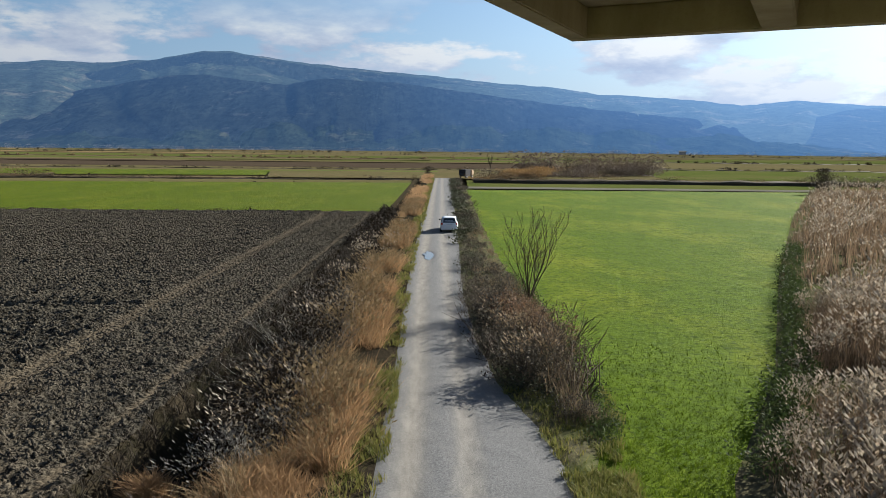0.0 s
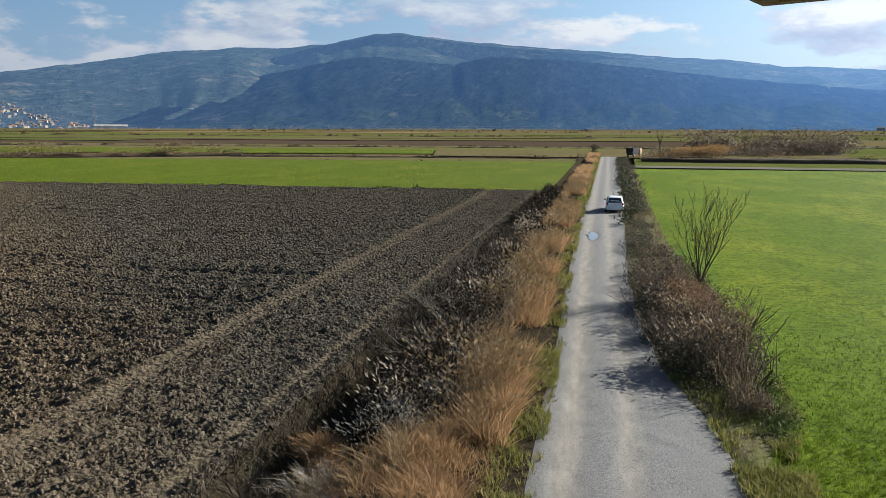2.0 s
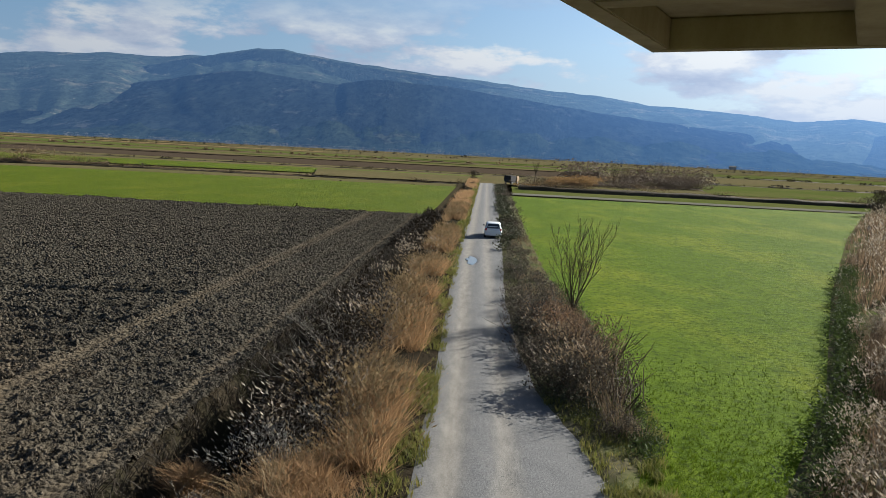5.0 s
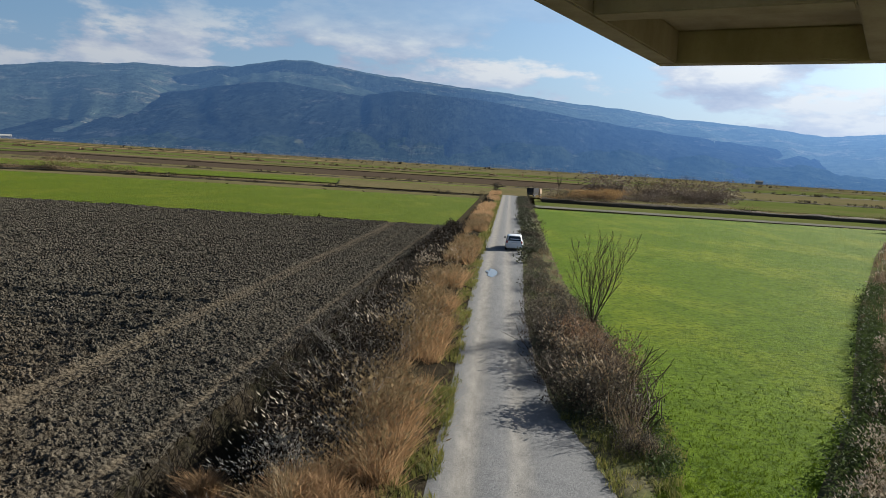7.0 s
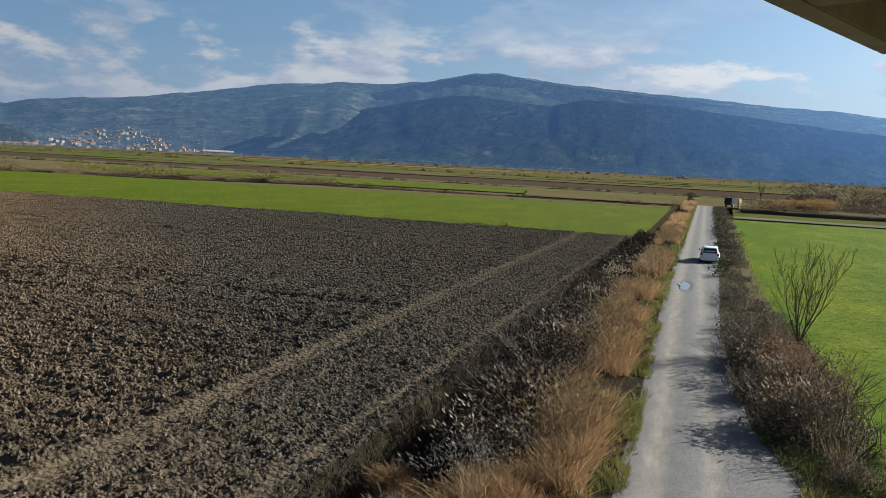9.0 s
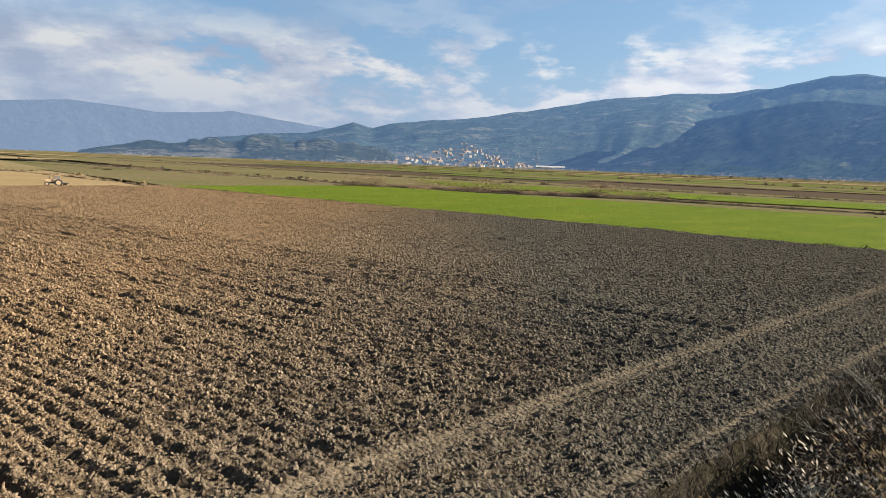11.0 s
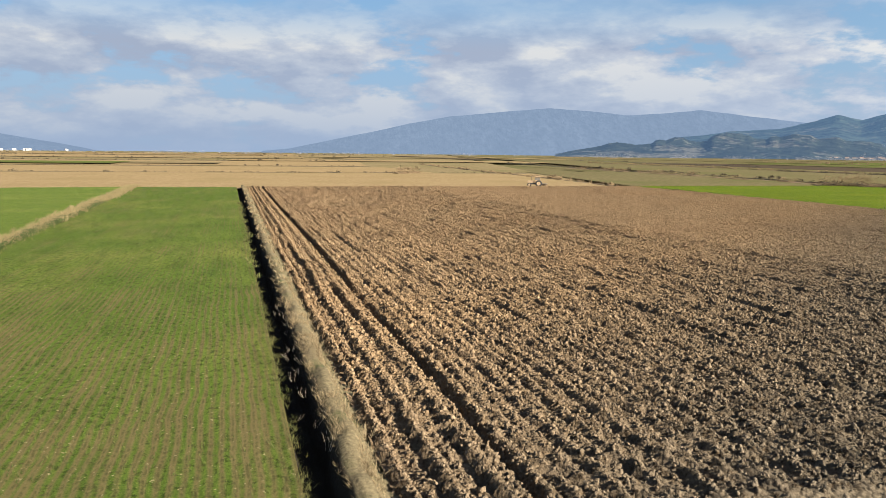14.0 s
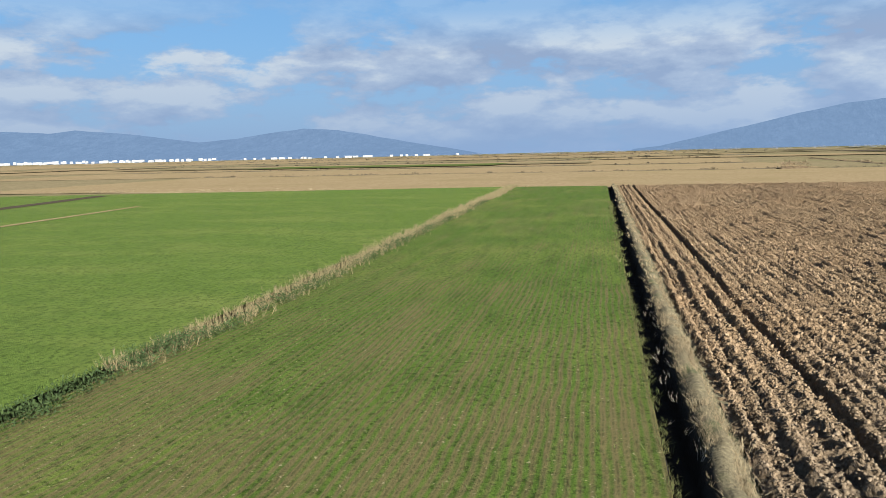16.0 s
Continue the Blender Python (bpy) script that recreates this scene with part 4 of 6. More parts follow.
# strip of dry grass, weeds and seed heads west of the track
tall_a, tall_b = blades(9, 1.0, 0.3, 0.011, 0.85, 3), blades(7, 1.0, 0.25, 0.012, 0.8, 4, heads=0.18)
west = lambda a, b: (lambda y: road_left(y) - a, lambda y: road_left(y) - b)  # noqa: E731
ditch = lambda a, b: (lambda y: soil_right(y) + a, lambda y: soil_right(y) + b)  # noqa: E731
p1 = spread(3000, 17.5, 50, *west(2.4, 0.75), 0.05, hard(0.6, 0.36, 92))
p2 = spread(1500, 17, 50, *west(3.3, 1.2), 0.05, hard(0.7, 0.52, 93))
def dome(n, x, y, rad_x, rad_y, foot, top):
    """Places over a rounded heap."""
    a, q = rng.uniform(0, 2 * math.pi, n), np.sqrt(rng.rand(n))
    q2 = q * (1 + 0.2 * np.sin(3 * a + x))
    return np.stack([x + rad_x * q2 * np.cos(a), y + rad_y * q2 * np.sin(a), foot + (top - foot) * (1 - q**2)], -1)


p3 = np.concatenate([dome(300, -3.45, 16.3, 1.2, 1.6, -0.1, 0.42), dome(180, -3.0, 14.2, 1.1, 1.5, -0.1, 0.36), dome(90, -4.2, 15.0, 0.9, 1.2, -0.3, 0.2),
                     spread(330, 12.6, 18.6, lambda y: 0 * y - 4.4, lambda y: road_left(y) - 0.9, 0.02, clumpy(0.9, 0.4, 57))])
pd = np.concatenate([dome(150, -5.2, 14.8, 0.9, 1.1, -0.7, -0.15), dome(70, -3.9, 15.8, 1.0, 1.5, 0.1, 0.5)])
p4 = dome(260, -6.15, 17.0, 0.55, 0.7, -0.8, 0.05)
p5 = spread(3000, 50, 110, *west(2.6, 0.5), 0.05, hard(0.3, 0.42, 88))
p6 = spread(2000, 108, 225, *west(3.0, 0.4), 0.0, hard(0.2, 0.42, 89))
swell = lambda x, y: 0.55 + 0.9 * fractal(x * 0.7, y * 0.5, 87, 2)  # noqa: E731
stuff("pale_grass_tufts", [grow(blades(8, 0.5, 0.4, 0.012, 0.55, 58, heads=0.07), pd, 0.5, 1.2, 0.55), grow(tall_b, p2, 0.7, 1.25, 0.28, swell), grow(tall_b, p1[p1[:, 0] < road_left(p1[:, 1]) - 1.2][::4], 0.8, 1.3, 0.25, swell), grow(blades(7, 1.0, 0.5, 0.03, 0.5, 7, heads=0.3), p5[::4], 0.6, 1.1, 0.12)],
      STRAW_PALE, "pale seeding grass among the orange dry grass", "grass")
stuff("dry_grass_strip", [grow(tall_a, p1, 0.6, 1.25, 0.4, swell), grow(blades(11, 0.46, 0.45, 0.011, 0.62, 8), p3, 0.4, 1.3, 0.6), grow(blades(10, 0.42, 0.3, 0.011, 0.55, 19), p4, 0.5, 1.0, 0.55),
                          grow(blades(8, 1.0, 0.4, 0.03, 0.5, 5), p5, 0.5, 1.15, 0.3), grow(blades(7, 1.0, 0.6, 0.06, 0.6, 6), p6, 0.5, 1.1, 0.3)],
      STRAW, "tall orange-brown dry grass along the gravel track", "grass")
# dark brambles lining the hollow of the ditch
weed_a, weed_b = twigs(7, 1.0, 0.7, 0.011, 11, 4), blades(9, 1.0, 0.5, 0.014, 0.8, 12)
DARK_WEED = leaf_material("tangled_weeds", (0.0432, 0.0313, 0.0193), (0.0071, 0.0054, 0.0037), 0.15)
wall = lambda x, y: 0.6 + 0.8 * fractal(x * 0.5, y * 0.45, 86, 2)  # noqa: E731
pm = spread(170, 18.8, 36, lambda y: soil_right(y) + line(y, [18, 26, 36], [3.0, 2.7, 1.6]), ditch(0, 4.3)[1], -0.3)
pn = spread(210, 36, 95, *ditch(0.9, 3.0), -0.1, hard(0.25, 0.36, 85))
pk = spread(10, 13.5, 36, *ditch(0.9, 2.0), -1.5)
ph = spread(34, 18.2, 23.5, *ditch(2.7, 3.7), -0.7)
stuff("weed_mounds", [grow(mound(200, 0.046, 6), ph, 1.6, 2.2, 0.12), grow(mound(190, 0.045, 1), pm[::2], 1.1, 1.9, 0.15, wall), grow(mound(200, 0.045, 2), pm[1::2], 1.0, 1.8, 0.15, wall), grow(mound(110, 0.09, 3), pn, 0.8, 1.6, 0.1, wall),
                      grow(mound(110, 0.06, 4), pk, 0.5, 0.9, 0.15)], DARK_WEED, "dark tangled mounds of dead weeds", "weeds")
p1, p2 = spread(110, 18.5, 36, *ditch(2.7, 4.4), -0.2), spread(160, 18, 36, *ditch(2.6, 4.6), -0.2)
p3, p4 = spread(900, 34, 95, *ditch(0.4, 3.0), -0.05), spread(260, 34, 95, *ditch(0.3, 3.0), -0.05)
pe = spread(240, 13, 38, *ditch(-0.35, 0.9), -0.05)
pz = spread(150, 12.5, 15.8, *ditch(0.8, 3.6), -0.9)
stuff("dead_weeds", [grow(blades(7, 0.42, 0.25, 0.012, 0.4, 9), pe, 0.5, 1.3, 0.4), grow(twigs(6, 0.9, 0.7, 0.009, 10, 4), pz, 0.6, 1.1, 0.5), grow(weed_a, p1, 0.9, 1.7, 0.4, wall), grow(weed_b, p2, 0.4, 1.0, 0.6), grow(blades(8, 1.0, 0.6, 0.03, 0.7, 13), p3, 0.3, 0.9),
                     grow(twigs(6, 1.0, 0.7, 0.016, 14, 3), p4, 0.5, 1.2)], WEED, "grey-brown dead weeds in and beside the ditch", "weeds")
p1, p2 = spread(420, 17.5, 34, *ditch(2.8, 4.5), -0.1, hard(0.8, 0.5, 94)), spread(460, 34, 75, *ditch(1.8, 4.6), 0.0, hard(0.5, 0.5, 95))
p3 = spread(110, 17.5, 36, *ditch(2.7, 4.4), -0.2, hard(0.8, 0.42, 84))
pw = np.concatenate([dome(170, -4.5, 17.8, 0.9, 1.3, 0.0, 0.5), dome(110, -3.7, 19.6, 0.8, 1.2, 0.1, 0.5)])
stuff("silvery_wisps", [grow(plumes(7, 0.45, 0.4, 0.085, 20), pw, 0.7, 1.3, 0.6)], leaf_material("silvery_wisps", (0.215, 0.200, 0.175), (0.075, 0.068, 0.058), 0.25),
      "silvery bent wisps of dead weeds over the ditch", "weeds")
stuff("pale_seed_heads", [grow(plumes(6, 1.1, 0.4, 0.12, 15), p1, 0.9, 1.5, 0.3, wall), grow(plumes(5, 1.0, 0.4, 0.16, 16), p2, 0.7, 1.3)], FLUFF,
      "pale fluffy seed heads over the dead weeds", "weeds")
stuff("bleached_stalks", [grow(twigs(5, 1.2, 0.8, 0.009, 17, 4), p3, 0.9, 1.5, 0.6, wall), grow(twigs(5, 0.6, 0.6, 0.008, 59, 4), pd[:150:2], 0.6, 1.2, 0.6)], leaf_material("bleached_stalks", (0.2592, 0.2376, 0.2016), (0.144, 0.1296, 0.108), 0.0),
      "bleached bent stalks over the ditch", "weeds")
p1 = np.concatenate([spread(3400, 14.5, 70, *west(0.85, -0.16), 0.02, clumpy(0.9, 0.42, 96)), spread(800, 13, 26, *west(1.15, -0.2), 0.02, clumpy(1.1, 0.36, 56))])
p2 = np.concatenate([spread(2400, 13.0, 24, lambda y: road_right(y) - 0.1, lambda y: hedge_right(y) + 0.8, 0.02, clumpy(0.9, 0.4, 97)),
                     spread(1500, 11.5, 17.5, lambda y: road_right(y) - 0.3, lambda y: hedge_right(y) + 1.0, 0.03)])
p3 = spread(1000, 70, 200, *west(1.0, -0.15), 0.02)
stuff("verge_grass", [grow(blades(6, 0.22, 0.16, 0.012, 0.2, 17), np.concatenate([p1, p2]), 0.5, 1.5), grow(blades(7, 0.35, 0.4, 0.05, 0.3, 18), p3, 0.6, 1.3)],
      VERGE_GRASS, "short green and yellowed verge grass by the track", "grass")

# brambly hedge east of the track
hedge_tall = lambda x, y: (0.35 + 1.3 * fractal(x * 0.9, y * 0.55, 75, 2)) * line(y, [20, 22, 25, 30, 36, 42, 60, 120, 200], [0.5, 1.0, 1.7, 1.55, 1.0, 0.7, 0.65, 0.65, 0.65])  # noqa: E731
inner = lambda y: road_right(y) + line(y, [20, 26, 60], [0.9, 0.25, 0.25])  # noqa: E731
outer = lambda y: hedge_right(y) - 0.1  # noqa: E731
p1 = spread(230, 20.6, 40, inner, outer, -0.1, hard(0.45, 0.38, 77))
p2 = spread(230, 40, 78, inner, lambda y: hedge_right(y) - 0.3, -0.1, hard(0.35, 0.4, 78))
p3 = spread(330, 78, 200, inner, lambda y: road_right(y) + 2.4, 0.0, hard(0.2, 0.4, 79))
BRAMBLE = leaf_material("bramble_leaves", (0.150, 0.125, 0.090), (0.010, 0.011, 0.008), 0.2)
stuff("bramble_stems", [grow(twigs(8, 1.0, 0.75, 0.011, 21, 4), p1[::2], 0.8, 1.25, 0.3, hedge_tall), grow(twigs(7, 1.0, 0.8, 0.02, 22, 3), p2[::2], 0.7, 1.2, 0.2, hedge_tall),
                        grow(twigs(6, 1.0, 1.1, 0.04, 23, 3), p3[::2], 0.7, 1.2, 0.2, hedge_tall)], BARK, "dark bare bramble stems of the hedge", "hedge")
stuff("bramble_leaves", [grow(mound(230, 0.04, 24), p1, 0.8, 1.15, 0.1, hedge_tall), grow(mound(140, 0.055, 25), p2, 0.9, 1.3, 0.1, hedge_tall),
                         grow(leaflets(35, 0.9, 1.1, 0.14, 26), p3, 0.7, 1.2, 0.1, hedge_tall)], BRAMBLE, "dark withered leaves on the bramble hedge", "hedge")
pr = spread(260, 24, 36, lambda y: inner(y) + 0.8, outer, 0.1, hard(0.5, 0.5, 74))
stuff("russet_leaves", [grow(mound(120, 0.045, 31), pr, 0.6, 1.05, 0.15, hedge_tall)], leaf_material("russet_leaves", (0.2448, 0.1512, 0.0864), (0.0864, 0.0504, 0.0324), 0.3),
      "russet dry leaves in parts of the hedge", "hedge")
p1 = np.concatenate([spread(520, 24, 40, lambda y: inner(y) + 0.4, outer, 0.0, hard(0.5, 0.5, 98)), spread(420, 40, 64, lambda y: inner(y) + 0.5, outer, 0.0, hard(0.3, 0.42, 66))])
p2 = spread(520, 20.5, 78, lambda y: inner(y) + 0.7, lambda y: hedge_right(y) + 0.1, 0.0, hard(0.5, 0.47, 99))
p4 = spread(950, 22, 190, lambda y: inner(y) - 0.15, lambda y: road_right(y) + 1.5, 0.0, hard(0.35, 0.38, 76))
stuff("hedge_weeds", [grow(leaflets(50, 0.6, 0.65, 0.05, 29), p4[p4[:, 1] < 60], 0.7, 1.4), grow(leaflets(36, 0.6, 0.8, 0.12, 30), p4[p4[:, 1] >= 60], 0.7, 1.3)],
      leaf_material("dark_green_weeds", (0.072, 0.0778, 0.0432), (0.0288, 0.0331, 0.0202), 0.2), "dull green weeds along the foot of the hedge", "weeds")
stuff("hedge_seed_heads", [grow(plumes(7, 0.82, 0.4, 0.09, 27), p1, 0.8, 1.1, 0.15, hedge_tall)], leaf_material("tan_seed_heads", (0.3312, 0.252, 0.1584), (0.1584, 0.1152, 0.072), 0.4), "pale seed heads in the hedge", "weeds")
stuff("hedge_dry_grass", [grow(blades(8, 0.95, 0.4, 0.014, 0.5, 28), p2, 0.7, 1.15, 0.25, hedge_tall)], leaf_material("hedge_straw", (0.2592, 0.1944, 0.1188), (0.1224, 0.09, 0.054), 0.3), "dry tan grass through the hedge", "grass")
p = spread(260, 19.5, 46, lambda y: hedge_right(y) - 0.1, lambda y: hedge_right(y) + 0.5, 0.0)
stuff("field_edge_weeds", [grow(leaflets(30, 0.3, 0.4, 0.05, 32), p, 0.6, 1.4)], GREEN_LEAF, "green weeds between the hedge and the crop", "weeds")

# reed bed
reach = lambda y: crop_edge(y) + line(y, [8, 20, 60, 150], [9, 14, 30, 60])  # noqa: E731
rise = lambda x, y: np.clip(0.30 + (x - crop_edge(y)) * 0.22, 0.25, 1.0) * (0.55 + 0.85 * fractal(x * 0.45, y * 0.45, 72, 3))  # noqa: E731
p1, p2, p3 = (spread(3600, 9, 36, lambda y: crop_edge(y) + 0.3 * np.sin(y * 1.7) + 0.9, lambda y: crop_edge(y) + line(y, [8, 36], [7, 11]), -0.05, clumpy(0.5, 0.22, 71)), spread(2300, 34, 75, lambda y: crop_edge(y) + 0.1, reach, -0.05, clumpy(0.4, 0.36, 70)),
              spread(1800, 75, 150, lambda y: crop_edge(y) + 0.2, reach, -0.05))
stuff("reed_stems", [grow(blades(8, 2.1, 0.45, 0.015, 0.9, 31), p1, 0.7, 1.1, 0.16, rise), grow(blades(7, 2.2, 0.6, 0.032, 0.8, 32), p2, 0.75, 1.1, 0.12, rise),
                     grow(blades(6, 2.2, 1.0, 0.07, 0.8, 33), p3, 0.75, 1.1, 0.08, rise)], leaf_material("reed_stems", (0.2722, 0.1915, 0.1210), (0.0706, 0.0524, 0.0363), 0.35),
      "brown dry reed stems and leaves", "reeds")
fluffy = lambda p, cut, seed: p[rng.rand(len(p)) < hard(0.35, cut, seed)(p[:, 0], p[:, 1])]  # noqa: E731
stuff("reed_plumes", [grow(plumes(8, 2.2, 0.55, 0.20, 34), fluffy(p1, 0.33, 69), 0.75, 1.12, 0.16, rise), grow(plumes(7, 2.3, 0.7, 0.28, 35), fluffy(p2, 0.38, 68), 0.75, 1.12, 0.12, rise),
                      grow(plumes(5, 2.3, 1.2, 0.42, 36), p3[::2], 0.75, 1.12, 0.08, rise)], FLUFF, "silvery reed plumes lit from behind", "reeds")
p1 = spread(260, 17, 60, lambda y: crop_edge(y) + 0.4, lambda y: crop_edge(y) + 1.2, 0.0)
pg = spread(60, 22, 40, lambda y: crop_edge(y) + 0.5, lambda y: crop_edge(y) + 1.5, -0.1)
stuff("green_weeds", [grow(mound(170, 0.05, 38), pg, 0.5, 0.95, 0.1), grow(leaflets(80, 0.7, 0.5, 0.06, 37), p1, 0.7, 1.4)], GREEN_LEAF, "leafy green weeds at the foot of the reeds", "weeds")

# straw strip between the two crops
seam = lambda x: line(x, [-172, -45, -18, 6], [-27, -20.3, -19.2, -19])  # noqa: E731
x = rng.uniform(-90, -24, 2500)
p1 = np.stack([x, seam(x) + rng.normal(0, 0.6, len(x)), np.full(len(x), -0.02)], -1)
x = rng.uniform(-172, -88, 1500)
p2 = np.stack([x, seam(x) + rng.normal(0, 0.6, len(x)), np.full(len(x), -0.02)], -1)
stuff("straw_strip", [grow(blades(7, 1.0, 0.3, 0.016, 0.4, 41), p1, 0.25, 0.85, 0.3, lambda x, y: 0.3 + 1.0 * fractal(x * 0.5, y * 0.5, 67, 2)), grow(blades(6, 1.0, 0.5, 0.05, 0.5, 42), p2, 0.4, 0.8, 0.25)], leaf_material("seam_straw", (0.2592, 0.2016, 0.1008), (0.1224, 0.0972, 0.0468), 0.3),
      "pale dry grass standing between two crops", "grass")
x = rng.uniform(-30, 0, 260)
p1 = np.stack([x, seam(x) + rng.normal(0.2, 0.5, len(x)), np.zeros(len(x))], -1)
x = rng.uniform(-120, -28, 260)
p2 = np.stack([x, seam(x) + rng.normal(0.9, 0.3, len(x)), np.zeros(len(x))], -1)
stuff("seam_weeds", [grow(leaflets(34, 0.4, 0.5, 0.06, 43), np.concatenate([p1, p2]), 0.7, 1.3)], GREEN_LEAF, "low green weeds along the seam of the crops", "weeds")

# dry grass on the bank
x = np.r_[rng.uniform(-45, -8, 2900), rng.uniform(-170, -45, 800)]
p = np.stack([x, bank(x) + rng.normal(0.20, 0.20, len(x)), np.full(len(x), 0.22)], -1)
clump = lambda x, y: 0.45 + 1.1 * fractal(x * 1.1, y * 1.1, 73, 2)  # noqa: E731
stuff("bank_grass", [grow(blades(7, 0.24, 0.18, 0.0065, 0.22, 44), p[:2900], 0.6, 1.3, 0.45, clump), grow(blades(7, 0.28, 0.3, 0.03, 0.3, 45), p[2900:], 0.6, 1.3, 0.3, clump)],
      leaf_material("bleached_grass", (0.3024, 0.2268, 0.1296), (0.1224, 0.0936, 0.0504), 0.25), "short dry grass on the bank", "grass")
x = np.r_[rng.uniform(-45, -8, 700), rng.uniform(-120, -45, 260)]
p = np.stack([x, bank(x) - 1.30 + rng.normal(0, 0.14, len(x)) - 0.25 * (rng.rand(len(x)) < 0.2), np.full(len(x), -0.08)], -1)
stuff("drain_edge_grass", [grow(blades(7, 0.18, 0.16, 0.007, 0.2, 48), p[:700], 0.6, 1.5, 0.4, clump), grow(blades(6, 0.24, 0.3, 0.025, 0.3, 49), p[700:], 0.6, 1.4, 0.3, clump)],
      leaf_material("drain_edge_grass", (0.1152, 0.1044, 0.036), (0.0504, 0.0612, 0.018), 0.25), "ragged grass along the edge of the drain", "grass")
x = rng.uniform(-40, -10, 30)
p = np.stack([x, bank(x) + rng.normal(-0.45, 0.2, len(x)), np.full(len(x), -0.1)], -1)
stuff("bank_twigs", [grow(twigs(3, 0.5, 0.35, 0.008, 46, 3), p, 0.4, 1.0, 0.4)], FLUFF, "bleached twigs in the drain", "weeds")


# hedgerows and scrub farther out, as courses of clumps
def hedgerow(name, ends, n, width, height, leaf, mat, label, seed, dark=True):
    """A low uneven body of growth with a fringe of loose clumps."""
    (x0, y0), (x1, y1) = ends
    m = 150
    t = np.linspace(0, 1, m)
    along = math.hypot(x1 - x0, y1 - y0)
    q = t * along / (height * 3)
    sway = (fractal(t * 14, t * 0 + 2, seed, 2) - 0.5) * width * 2
    least = 0.65 if max(abs(x0), abs(x1), y0, y1) < 300 else 0.15
    tall = height * np.clip(1.5 * fractal(q, q * 0 + 5, seed + 1, 4, 0.6) - 0.22, least, 1.1) * 0.36
    ux, uy = -(y1 - y0) / along, (x1 - x0) / along
    rows2 = []
    for k, (out, up2) in enumerate(((-1, 0), (-0.75, 0.62), (0, 1), (0.75, 0.6), (1, 0))):
        o = out * width * 0.6 + sway + 0.3 * width * (fractal(q * 2, q * 0 + k, seed + 5, 2) - 0.5)
        z = -0.55 + tall * up2 * (0.75 + 0.5 * fractal(q * 3, q * 0 + k, seed + 6, 2))
        rows2.append(np.stack([x0 + (x1 - x0) * t + ux * o, y0 + (y1 - y0) * t + uy * o, z], -1))
    V = np.stack(rows2, 1).reshape(-1, 3)
    i = np.arange(m * 5).reshape(m, 5)
    a, b, c, d = (v.ravel() for v in (i[:-1, :-1], i[1:, :-1], i[1:, 1:], i[:-1, 1:]))
    body = (V, np.concatenate([np.stack([a, b, c], -1), np.stack([a, c, d], -1)]))
    if width > 4:
        body[0][:, 2] = -0.55 + (body[0][:, 2] + 0.55) * 0.35
    n = int(n * 0.75)
    t = rng.rand(n)
    q = t * along / (height * 3)
    size = np.clip(1.5 * fractal(q, q * 0 + 5, seed + 1, 4, 0.6) - 0.22, 0.1, 1.1)
    o = (fractal(t * 14, t * 0 + 2, seed, 2) - 0.5) * width * 2 + rng.normal(0, width * 0.45, n)
    p = np.stack([x0 + (x1 - x0) * t + ux * o, y0 + (y1 - y0) * t + uy * o, np.full(n, -0.5)], -1)
    return stuff(name, [body, scatter(leaflets(14, height, height * 0.9, leaf * 0.74, seed), p, size * rng.uniform(0.7, 1.15, n), rng.uniform(0, 6.28, n))], mat, label, "hedge")


